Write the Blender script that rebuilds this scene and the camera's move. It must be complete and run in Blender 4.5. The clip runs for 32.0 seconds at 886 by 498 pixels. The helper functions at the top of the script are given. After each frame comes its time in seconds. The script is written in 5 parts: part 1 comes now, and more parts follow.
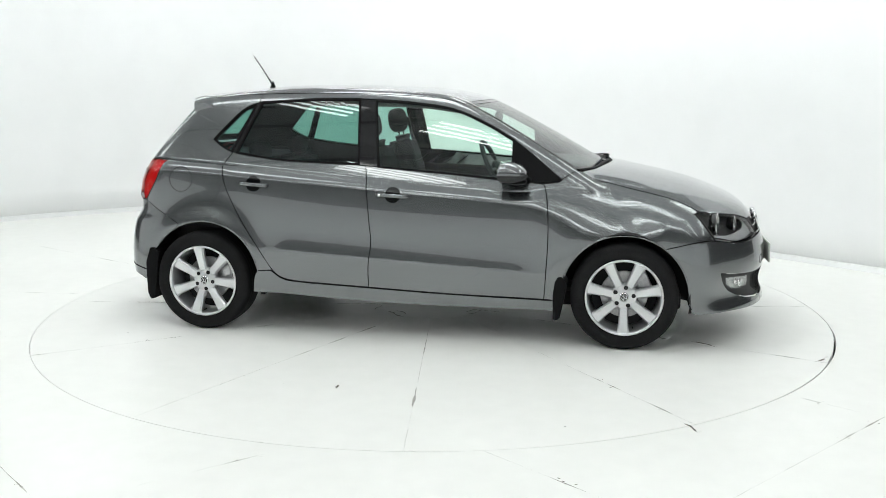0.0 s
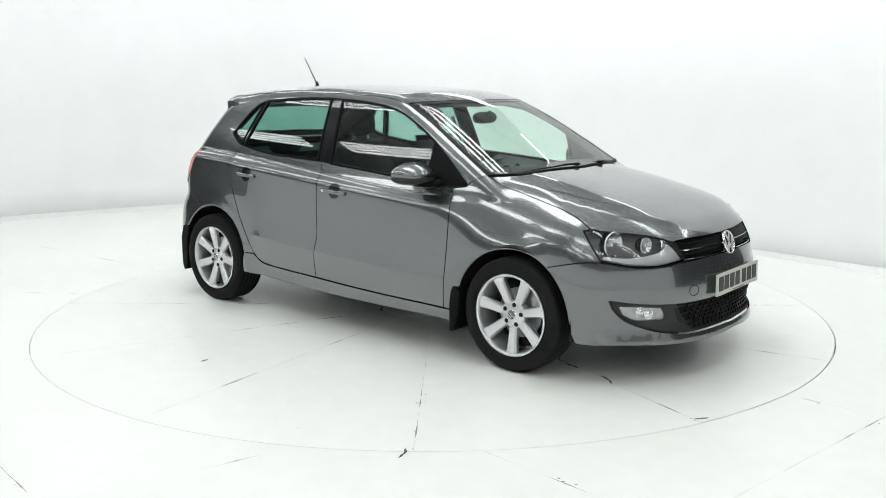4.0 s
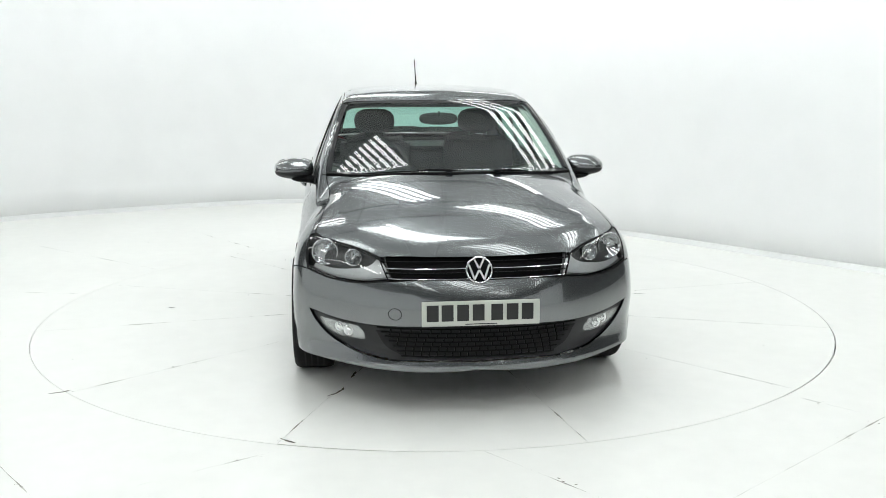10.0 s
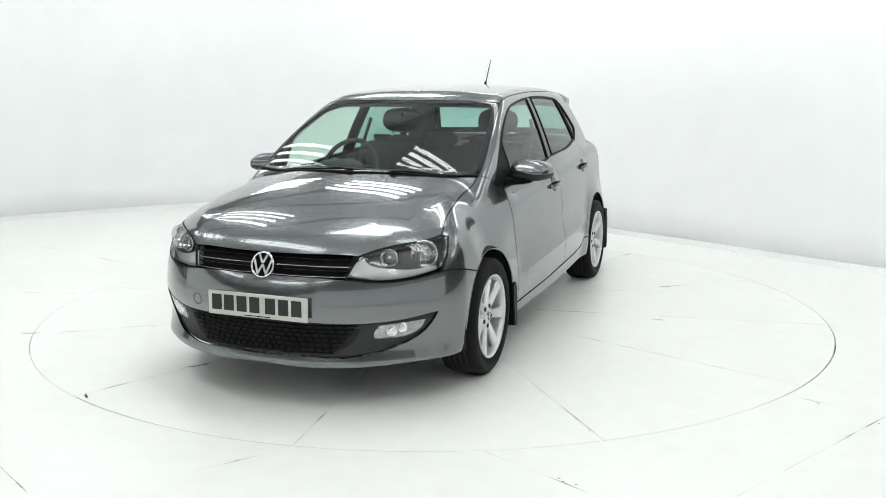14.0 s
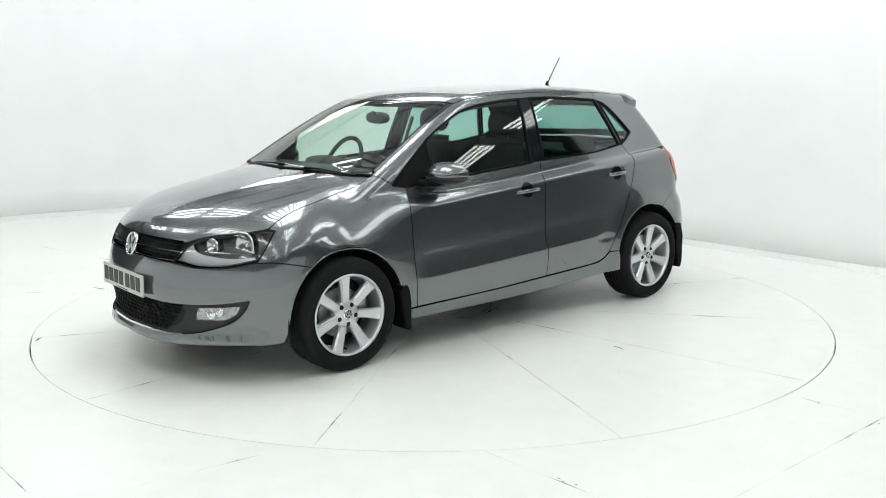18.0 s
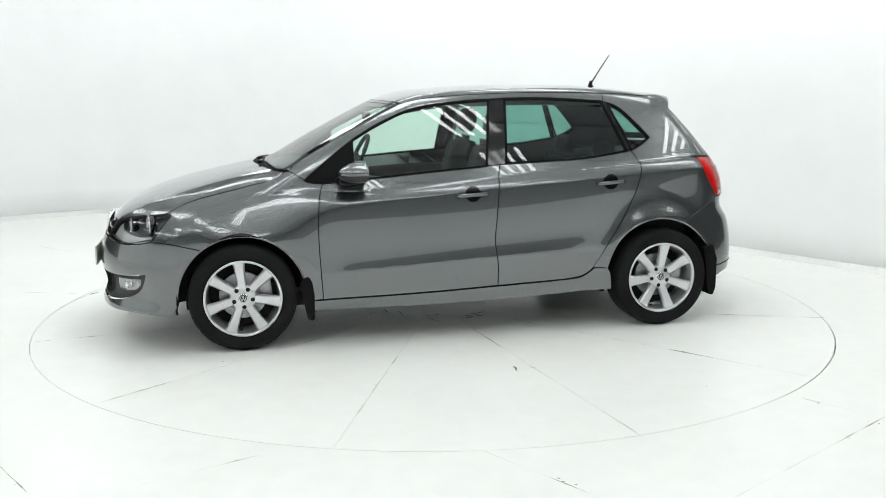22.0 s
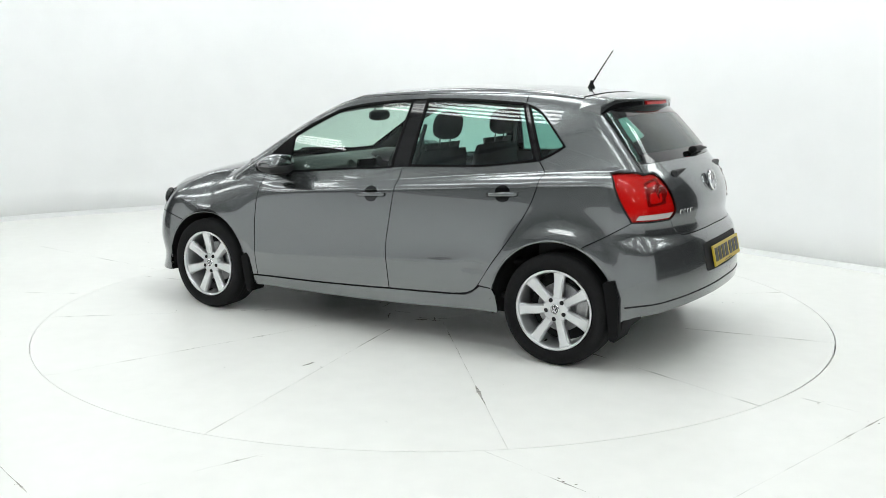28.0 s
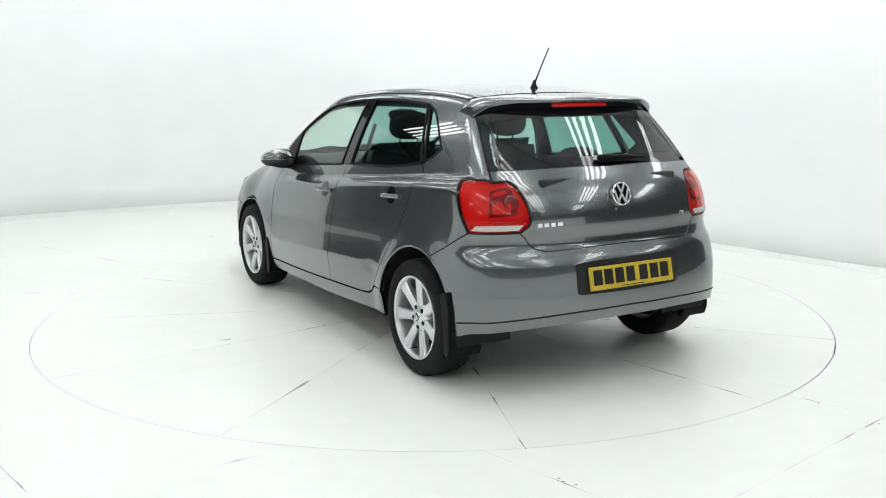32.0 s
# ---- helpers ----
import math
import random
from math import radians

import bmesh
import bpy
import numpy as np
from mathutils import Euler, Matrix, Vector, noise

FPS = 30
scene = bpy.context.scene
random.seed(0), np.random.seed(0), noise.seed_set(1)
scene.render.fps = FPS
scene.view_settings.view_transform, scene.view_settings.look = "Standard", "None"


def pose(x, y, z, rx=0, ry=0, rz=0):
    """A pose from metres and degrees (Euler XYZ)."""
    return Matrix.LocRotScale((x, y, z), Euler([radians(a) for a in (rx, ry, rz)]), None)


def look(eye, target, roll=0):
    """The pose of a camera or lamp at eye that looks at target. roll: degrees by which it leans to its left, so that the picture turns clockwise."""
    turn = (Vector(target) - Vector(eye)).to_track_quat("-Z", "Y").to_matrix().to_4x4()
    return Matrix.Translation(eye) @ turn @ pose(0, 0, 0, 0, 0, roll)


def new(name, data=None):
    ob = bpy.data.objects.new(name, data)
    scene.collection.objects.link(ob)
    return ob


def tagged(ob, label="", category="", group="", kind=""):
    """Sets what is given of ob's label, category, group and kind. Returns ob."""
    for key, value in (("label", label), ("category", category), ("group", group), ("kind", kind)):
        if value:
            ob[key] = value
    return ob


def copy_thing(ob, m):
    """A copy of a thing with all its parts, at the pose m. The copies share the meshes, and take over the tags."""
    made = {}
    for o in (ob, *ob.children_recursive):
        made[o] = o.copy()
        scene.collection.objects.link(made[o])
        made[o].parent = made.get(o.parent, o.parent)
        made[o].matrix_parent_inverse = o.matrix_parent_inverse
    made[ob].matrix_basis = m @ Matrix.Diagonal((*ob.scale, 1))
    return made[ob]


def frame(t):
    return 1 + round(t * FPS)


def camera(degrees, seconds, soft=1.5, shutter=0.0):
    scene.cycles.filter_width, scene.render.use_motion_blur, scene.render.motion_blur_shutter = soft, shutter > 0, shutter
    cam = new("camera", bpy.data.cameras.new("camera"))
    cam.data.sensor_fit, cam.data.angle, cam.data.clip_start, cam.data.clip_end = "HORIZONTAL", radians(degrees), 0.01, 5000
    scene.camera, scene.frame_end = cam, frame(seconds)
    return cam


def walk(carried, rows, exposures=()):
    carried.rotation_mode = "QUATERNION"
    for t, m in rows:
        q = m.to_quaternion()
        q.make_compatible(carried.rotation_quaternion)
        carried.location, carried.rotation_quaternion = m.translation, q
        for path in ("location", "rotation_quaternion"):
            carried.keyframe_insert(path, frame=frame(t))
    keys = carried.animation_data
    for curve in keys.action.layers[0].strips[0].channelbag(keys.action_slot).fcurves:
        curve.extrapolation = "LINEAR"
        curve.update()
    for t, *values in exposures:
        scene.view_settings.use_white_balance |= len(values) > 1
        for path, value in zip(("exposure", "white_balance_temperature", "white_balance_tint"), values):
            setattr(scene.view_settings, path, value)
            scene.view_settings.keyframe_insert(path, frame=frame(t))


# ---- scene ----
EXPOSURE = -0.80
TUBE_LIGHT = 17.0
HALL = 1.4
BANK_Z = 1.0 + 2.5 * HALL
# lamp banks: parallel rows across the hall, each with its distance and first offset along the row
BANKS = []
for row, first_at in ((5.6, -0.2), (3.6, -0.4), (1.6, -0.5), (-0.45, -0.1), (-2.5, -0.3), (-4.5, -0.3), (-6.5, 1.0), (-8.5, 0.4)):
    for step in range(-4, 5):
        along = first_at + 2.45 * step - (0.4 if (row, step) == (-0.45, -1) else 0)
        x, y = 0.78 * row + 0.63 * along, 0.63 * row - 0.78 * along
        if (row, step) in ((-0.45, 0), (-4.5, 0)):
            continue
        # the farthest banks are added to lighten floor shadows and even out the walls
        if math.hypot(x + 0.2, y + 0.8) < 7.4 and x + y < 7.0:
            BANKS.append((HALL * x, HALL * y, 39, 1.7 * HALL, 4, 0.125 * HALL))
# one bank of ten close tubes over the table
BANKS.append((HALL * (0.78 * -0.30 + 0.63 * -0.1), HALL * (0.63 * -0.30 + 0.78 * 0.1), 39, 1.7 * HALL, 10, 0.085 * HALL))

cam = camera(52.15, 32.0, soft=0.6)
PITCH, YAW, ROLL = radians(10.327), radians(0.604), -0.16
EYE = Vector((0, -5.888, 1.448))
AIM = EYE + Vector((math.sin(YAW) * math.cos(PITCH), math.cos(YAW) * math.cos(PITCH), -math.sin(PITCH))) * 6
walk(cam, [(0, look(EYE, AIM, ROLL)), (32, look(EYE, AIM, ROLL))], exposures=[(0, EXPOSURE), (32, EXPOSURE)])

# ---- world and lamps ----
world = bpy.data.worlds.new("world")
scene.world = world
world.use_nodes = True
world.node_tree.nodes["Background"].inputs[0].default_value = (0.6, 0.65, 0.7, 1)
world.node_tree.nodes["Background"].inputs[1].default_value = 0.02


# ---- materials ----
def material(name, color, rough=0.5, metal=0.0, coat=0.0, grain=0.0, scale=20.0, bump=0.0, emit=0.0, spec=0.5, stain=0.0, stain_scale=1.5, coat_rough=0.03):
    """A plain surface with grain at one scale and stains at a larger one."""
    m = bpy.data.materials.new(name)
    m.use_nodes = True
    nt = m.node_tree
    b = nt.nodes["Principled BSDF"]
    b.inputs["Base Color"].default_value = (*color, 1)
    b.inputs["Roughness"].default_value = rough
    b.inputs["Metallic"].default_value = metal
    b.inputs["Specular IOR Level"].default_value = spec
    b.inputs["Coat Weight"].default_value = coat
    b.inputs["Coat Roughness"].default_value = coat_rough
    b.inputs["Coat IOR"].default_value = 1.68
    if emit:
        b.inputs["Emission Color"].default_value = (*color, 1)
        b.inputs["Emission Strength"].default_value = emit
    if grain or bump or stain:
        tc = nt.nodes.new("ShaderNodeTexCoord")
        src = tc.outputs["Object"]
        n1 = nt.nodes.new("ShaderNodeTexNoise")
        n1.inputs["Scale"].default_value = scale
        n1.inputs["Detail"].default_value = 4
        nt.links.new(src, n1.inputs["Vector"])
        n2 = nt.nodes.new("ShaderNodeTexNoise")
        n2.inputs["Scale"].default_value = stain_scale
        n2.inputs["Detail"].default_value = 5
        nt.links.new(src, n2.inputs["Vector"])
        col = None
        for node, amount in ((n1, grain), (n2, stain)):
            if not amount:
                continue
            r = nt.nodes.new("ShaderNodeMapRange")
            r.inputs["From Min"].default_value, r.inputs["From Max"].default_value = 0.3, 0.7
            r.inputs["To Min"].default_value, r.inputs["To Max"].default_value = 1 - amount, 1 + amount
            nt.links.new(node.outputs["Fac"], r.inputs["Value"])
            mix = nt.nodes.new("ShaderNodeVectorMath")
            mix.operation = "SCALE"
            if col is None:
                mix.inputs[0].default_value = color
            else:
                nt.links.new(col, mix.inputs[0])
            nt.links.new(r.outputs[0], mix.inputs["Scale"])
            col = mix.outputs[0]
        if col is not None:
            nt.links.new(col, b.inputs["Base Color"])
        if bump:
            bp = nt.nodes.new("ShaderNodeBump")
            bp.inputs["Strength"].default_value = bump
            bp.inputs["Distance"].default_value = 0.002
            nt.links.new(n1.outputs["Fac"], bp.inputs["Height"])
            nt.links.new(bp.outputs[0], b.inputs["Normal"])
    return m


def pane_material(name, tint, least=0.075):
    """A thin pane: it lets tinted light through and mirrors more at a glancing angle."""
    m = bpy.data.materials.new(name)
    m.use_nodes = True
    nt = m.node_tree
    nt.nodes.remove(nt.nodes["Principled BSDF"])
    clear, shine, mix, weight, power, scale = (nt.nodes.new(k) for k in ("ShaderNodeBsdfTransparent", "ShaderNodeBsdfGlossy", "ShaderNodeMixShader", "ShaderNodeLayerWeight", "ShaderNodeMath", "ShaderNodeMath"))
    clear.inputs["Color"].default_value = (*tint, 1)
    shine.inputs["Roughness"].default_value = 0.0
    weight.inputs["Blend"].default_value = 0.5
    power.operation, scale.operation = "POWER", "MULTIPLY_ADD"
    power.inputs[1].default_value = 5.0
    scale.inputs[1].default_value, scale.inputs[2].default_value = 1 - least, least
    nt.links.new(weight.outputs["Facing"], power.inputs[0])
    nt.links.new(power.outputs[0], scale.inputs[0])
    nt.links.new(scale.outputs[0], mix.inputs[0])
    nt.links.new(clear.outputs[0], mix.inputs[1])
    nt.links.new(shine.outputs[0], mix.inputs[2])
    nt.links.new(mix.outputs[0], nt.nodes["Material Output"].inputs["Surface"])
    return m


M_WALL = material("wall_paint", (0.92, 0.925, 0.93), 0.75, grain=0.012, scale=3, bump=0.05, stain=0.01, stain_scale=0.6)
M_FLOOR = material("floor_paint", (0.89, 0.89, 0.86), 0.32, grain=0.015, scale=9, bump=0.04, stain=0.02, stain_scale=0.9, spec=0.35)
M_TABLE = material("table_paint", (0.89, 0.89, 0.86), 0.30, grain=0.015, scale=8, bump=0.04, stain=0.02, stain_scale=1.1, spec=0.35)
M_JOINT = material("joint_line", (0.40, 0.39, 0.36), 0.8, grain=0.6, scale=25)
M_CONCRETE = material("hall_concrete", (0.06, 0.06, 0.06), 0.7, grain=0.1, scale=5, stain=0.2)
M_DIRT = material("joint_dirt", (0.10, 0.09, 0.075), 0.9, grain=0.5, scale=40)
M_ROOF = material("sheet_roof", (0.45, 0.46, 0.47), 0.6, grain=0.05, scale=6, stain=0.12)
M_STEEL = material("purlin_steel", (0.16, 0.165, 0.17), 0.5, grain=0.05, scale=8)
M_HALL = material("hall_wall", (0.15, 0.15, 0.153), 0.8, grain=0.06, scale=3, stain=0.1)
M_TUBE = material("lamp_tube", (0.965, 1.0, 0.985), 0.4, emit=TUBE_LIGHT)
M_FIXTURE = material("lamp_housing", (0.25, 0.25, 0.25), 0.45, grain=0.02)
M_PAINT = material("car_paint", (0.158, 0.168, 0.173), 0.23, metal=0.85, coat=1.0, grain=0.05, scale=900, coat_rough=0.012)
M_PAINT.node_tree.nodes["Principled BSDF"].inputs["Specular Tint"].default_value = (0.6, 0.61, 0.62, 1)
M_BLACK = material("black_plastic", (0.006, 0.006, 0.0065), 0.45, spec=0.09, grain=0.15, scale=400, bump=0.12)
M_INSERT = material("bumper_plastic", (0.020, 0.0205, 0.022), 0.55, spec=0.45, grain=0.15, scale=300, bump=0.15)
M_GLOSS = material("gloss_black", (0.008, 0.008, 0.009), 0.06, grain=0.05, scale=100)
M_RUBBER = material("tyre_rubber", (0.009, 0.009, 0.0095), 0.7, spec=0.16, grain=0.2, scale=120, bump=0.2, stain=0.15, stain_scale=9)
M_ALLOY = material("alloy_silver", (0.66, 0.67, 0.68), 0.32, metal=0.75, coat=0.4, grain=0.03, scale=300)
M_CHROME = material("chrome", (0.80, 0.81, 0.82), 0.07, metal=1.0, grain=0.02, scale=50)
M_DARK = material("dark_steel", (0.05, 0.05, 0.052), 0.5, metal=0.6, grain=0.2, scale=30)
M_DISC = material("worn_steel", (0.42, 0.42, 0.43), 0.42, metal=0.8, grain=0.15, scale=60)
M_UNDER = material("underbody", (0.012, 0.012, 0.013), 0.85, grain=0.2, scale=30)
M_FABRIC = material("seat_fabric", (0.022, 0.022, 0.024), 0.9, grain=0.05, scale=40)
M_TRIM = material("cabin_plastic", (0.026, 0.026, 0.028), 0.55, grain=0.15, scale=250, bump=0.15)
M_TRIM2 = material("cabin_lining", (0.10, 0.10, 0.098), 0.8, grain=0.1, scale=200, bump=0.1)
M_GLASS = pane_material("tinted_glass", (0.80, 0.95, 0.88))
M_SCREEN = pane_material("windscreen_glass", (0.80, 0.93, 0.87))
M_PRIV = pane_material("dark_green_glass", (0.39, 0.63, 0.57))
M_CLEAR = pane_material("clear_cover", (0.94, 0.95, 0.95))
M_TAIL = pane_material("tail_cover", (0.95, 0.52, 0.49), 0.03)
M_REDIN = material("lamp_red", (0.60, 0.010, 0.009), 0.25, grain=0.05, scale=60)
M_REDDARK = material("lamp_dark_red", (0.17, 0.004, 0.005), 0.2, coat=0.5, grain=0.05, scale=60)
M_LAMPGREY = material("lamp_bezel", (0.10, 0.10, 0.102), 0.28, metal=0.5, grain=0.04, scale=80)
M_WHITEIN = material("lamp_white", (0.52, 0.47, 0.45), 0.2, grain=0.05, scale=60)
M_FOG = material("fog_reflector", (0.45, 0.46, 0.46), 0.18, metal=0.6, grain=0.5, scale=70, bump=0.7)
M_SATIN = material("satin_silver", (0.70, 0.71, 0.72), 0.30, metal=0.35, coat=0.5, grain=0.04, scale=60)
M_REFLECT = material("reflector", (0.62, 0.63, 0.64), 0.12, metal=0.95, grain=0.03, scale=60)
M_PLATE_W = material("plate_white", (0.55, 0.57, 0.52), 0.4, grain=0.02, scale=200)
M_PLATE_Y = material("plate_yellow", (0.55, 0.40, 0.03), 0.4, grain=0.02, scale=200)
M_INK = material("plate_black", (0.012, 0.012, 0.012), 0.4, grain=0.1, scale=200)


# ---- mesh tools ----
def part(name, bm, mat, parent, label="", smooth=False):
    """Links a bmesh as one mesh object under a thing or a part."""
    me = bpy.data.meshes.new(name)
    bm.to_mesh(me)
    bm.free()
    if smooth:
        me.shade_smooth()
    me.materials.append(mat)
    ob = new(name, me)
    if parent is not None:
        ob.parent = parent
    return tagged(ob, label)


def mesh_part(name, verts, faces, mat, parent, label="", smooth=False, normals=None):
    me = bpy.data.meshes.new(name)
    me.from_pydata([tuple(v) for v in verts], [], faces)
    if smooth:
        me.shade_smooth()
    if normals is not None:
        me.shade_smooth()
        me.normals_split_custom_set_from_vertices([tuple(n) for n in normals])
    me.materials.append(mat)
    ob = new(name, me)
    if parent is not None:
        ob.parent = parent
    return tagged(ob, label)


def thing(name, m, label, category, group="", kind=""):
    ob = new(name)
    ob.matrix_world = m
    return tagged(ob, label, category, group, kind)


def box_bm(sx, sy, sz, m=None, bevel=0.0, seg=2, bm=None):
    own = bmesh.new()
    bmesh.ops.create_cube(own, size=1, matrix=Matrix.Diagonal((sx, sy, sz, 1)))
    if bevel:
        bmesh.ops.bevel(own, geom=own.edges[:], offset=bevel, segments=seg, affect="EDGES", profile=0.6)
    if m is not None:
        bmesh.ops.transform(own, matrix=m, verts=own.verts)
    if bm is None:
        return own
    return join_bm(bm, own)


def join_bm(bm, other):
    me = bpy.data.meshes.new("tmp")
    other.to_mesh(me)
    other.free()
    bm.from_mesh(me)
    bpy.data.meshes.remove(me)
    return bm


def tube_bm(path, radius, sides=8, bm=None, closed=False):
    """A tube along a path; radius may be one number or one a point."""
    bm = bm or bmesh.new()
    pts = [Vector(p) for p in path]
    rings = []
    n = len(pts)
    for i, p in enumerate(pts):
        a = pts[(i - 1) % n] if closed or i else pts[0]
        b = pts[(i + 1) % n] if closed or i < n - 1 else pts[-1]
        t = (b - a).normalized()
        u = t.orthogonal().normalized() if abs(t.z) > 0.95 else t.cross(Vector((0, 0, 1))).normalized()
        v = t.cross(u)
        r = radius[i] if hasattr(radius, "__len__") else radius
        rings.append([bm.verts.new(p + (u * math.cos(k * math.tau / sides) + v * math.sin(k * math.tau / sides)) * r) for k in range(sides)])
    for i in range(n if closed else n - 1):
        A, B = rings[i], rings[(i + 1) % n]
        for k in range(sides):
            bm.faces.new((A[k], A[(k + 1) % sides], B[(k + 1) % sides], B[k]))
    if not closed:
        bm.faces.new(rings[0][::-1])
        bm.faces.new(rings[-1])
    bmesh.ops.recalc_face_normals(bm, faces=bm.faces)
    return bm


def lathe_bm(profile, segs=48, axis="Y", bm=None, close=False):
    """Turns (radius, along) points about the axis."""
    bm = bm or bmesh.new()
    rings = []
    for r, h in profile:
        ring = []
        for k in range(segs):
            a = k * math.tau / segs
            c, s = r * math.cos(a), r * math.sin(a)
            ring.append(bm.verts.new((c, h, s) if axis == "Y" else (c, s, h)))
        rings.append(ring)
    n = len(rings)
    for i in range(n if close else n - 1):
        A, B = rings[i], rings[(i + 1) % n]
        for k in range(segs):
            bm.faces.new((A[k], A[(k + 1) % segs], B[(k + 1) % segs], B[k]))
    bmesh.ops.recalc_face_normals(bm, faces=bm.faces)
    return bm


def prism_bm(poly, depth, m=None, bevel=0.0, bm=None):
    """A flat outline in x, z, made thick along y (front face at y = 0, towards -y)."""
    own = bmesh.new()
    f = own.faces.new([own.verts.new((x, 0, z)) for x, z in poly])
    ret = bmesh.ops.extrude_face_region(own, geom=[f])
    bmesh.ops.translate(own, vec=(0, depth, 0), verts=[v for v in ret["geom"] if isinstance(v, bmesh.types.BMVert)])
    bmesh.ops.recalc_face_normals(own, faces=own.faces)
    if bevel:
        bmesh.ops.bevel(own, geom=own.edges[:], offset=bevel, segments=2, affect="EDGES")
    if m is not None:
        bmesh.ops.transform(own, matrix=m, verts=own.verts)
    if bm is None:
        return own
    return join_bm(bm, own)


def smooth_line(pts, each=4):
    """A line through the points, rounded between them."""
    p = [np.array(q, float) for q in pts]
    if len(p) < 3:
        return [p[0] + (p[-1] - p[0]) * k / each for k in range(each + 1)]
    out = []
    for i in range(len(p) - 1):
        a = p[i - 1] if i else 2 * p[0] - p[1]
        d = p[i + 2] if i + 2 < len(p) else 2 * p[-1] - p[-2]
        for k in range(each):
            t = k / each
            out.append(0.5 * (2 * p[i] + (p[i + 1] - a) * t + (2 * a - 5 * p[i] + 4 * p[i + 1] - d) * t * t + (3 * p[i] - a - 3 * p[i + 1] + d) * t ** 3))
    return out + [p[-1]]


# ---- the car's skin: a smooth solid given by its profiles, on which all panels are cut ----
def curve1(xs, ys):
    """A smooth function through a few points (natural cubic spline, straight beyond the ends)."""
    xs, ys = np.array(xs, float), np.array(ys, float)
    n, h = len(xs), np.diff(xs)
    a, b = np.eye(n), np.zeros(n)
    for i in range(1, n - 1):
        a[i, i - 1:i + 2] = h[i - 1], 2 * (h[i - 1] + h[i]), h[i]
        b[i] = 6 * ((ys[i + 1] - ys[i]) / h[i] - (ys[i] - ys[i - 1]) / h[i - 1])
    m = np.linalg.solve(a, b)
    lo = (ys[1] - ys[0]) / h[0] - h[0] * m[1] / 6
    hi = (ys[-1] - ys[-2]) / h[-1] + h[-1] * m[-2] / 6
    def f(x):
        x = np.asarray(x, float)
        i = np.clip(np.searchsorted(xs, x) - 1, 0, n - 2)
        q = np.clip(x, xs[0], xs[-1])
        u, v = xs[i + 1] - q, q - xs[i]
        y = (m[i] * u ** 3 + m[i + 1] * v ** 3) / (6 * h[i]) + (ys[i] / h[i] - m[i] * h[i] / 6) * u + (ys[i + 1] / h[i] - m[i + 1] * h[i] / 6) * v
        return y + np.where(x < xs[0], lo * (x - xs[0]), 0) + np.where(x > xs[-1], hi * (x - xs[-1]), 0)
    return f


def smax(a, b, r):
    h = np.maximum(r - np.abs(a - b), 0) / r
    return np.maximum(a, b) + h * h * r / 4


AXLE_F, AXLE_R, HUB_Z, TYRE_R = 1.235, -1.235, 0.292, 0.298
bonnet_z = curve1([0.95, 1.2, 1.45, 1.68, 1.85, 1.96, 2.06], [1.012, 0.968, 0.915, 0.853, 0.785, 0.712, 0.56])
front_x = curve1([0.16, 0.205, 0.235, 0.30, 0.42, 0.52, 0.6, 0.67, 0.75, 0.9], [2.036, 2.062, 2.055, 2.036, 2.060, 2.055, 2.035, 2.005, 1.96, 1.85])
rear_x = curve1([0.15, 0.22, 0.32, 0.45, 0.6, 0.65, 0.69, 0.78, 0.9, 1.0, 1.1, 1.25, 1.4], [-1.82, -1.865, -1.89, -1.895, -1.872, -1.852, -1.822, -1.815, -1.79, -1.735, -1.655, -1.515, -1.37])
belt_z = curve1([-1.9, -1.2, -0.4, 0.4, 0.95, 1.4], [1.06, 1.035, 0.985, 0.93, 0.895, 0.87])
side_w = curve1([0.15, 0.22, 0.30, 0.38, 0.46, 0.6, 0.75, 0.87, 0.95, 1.05], [0.802, 0.823, 0.834, 0.840, 0.840, 0.833, 0.8155, 0.797, 0.784, 0.767])
plan_w = curve1([-2.0, -1.6, -1.2, -0.6, 0.4, 0.9, 1.3, 1.8, 2.1], [0.93, 0.955, 0.975, 0.995, 1.0, 0.992, 0.985, 0.965, 0.945])
roof_z = curve1([-1.6, -1.4, -1.2, -1.0, -0.65, -0.3, 0.05, 0.3, 0.5], [1.325, 1.378, 1.411, 1.432, 1.447, 1.443, 1.424, 1.394, 1.35])


def screen_x(z):
    return 1.072 - 1.66 * (z - 0.98) - 0.48 * (z - 0.98) * np.abs(z - 0.98)


glass_w = curve1([0.85, 0.95, 1.05, 1.14, 1.25, 1.31, 1.36, 1.44], [0.780, 0.748, 0.7125, 0.6775, 0.629, 0.5995, 0.573, 0.528])
plan_g = curve1([-1.9, -1.3, -0.7, 0.0, 0.6, 1.0, 1.3], [0.885, 0.95, 0.985, 1.0, 0.985, 0.945, 0.90])


def flare(x, z, ax, r0, wide, tall):
    r = np.hypot(x - ax, z - HUB_Z)
    return tall * np.exp(-((r - r0) / wide) ** 2)


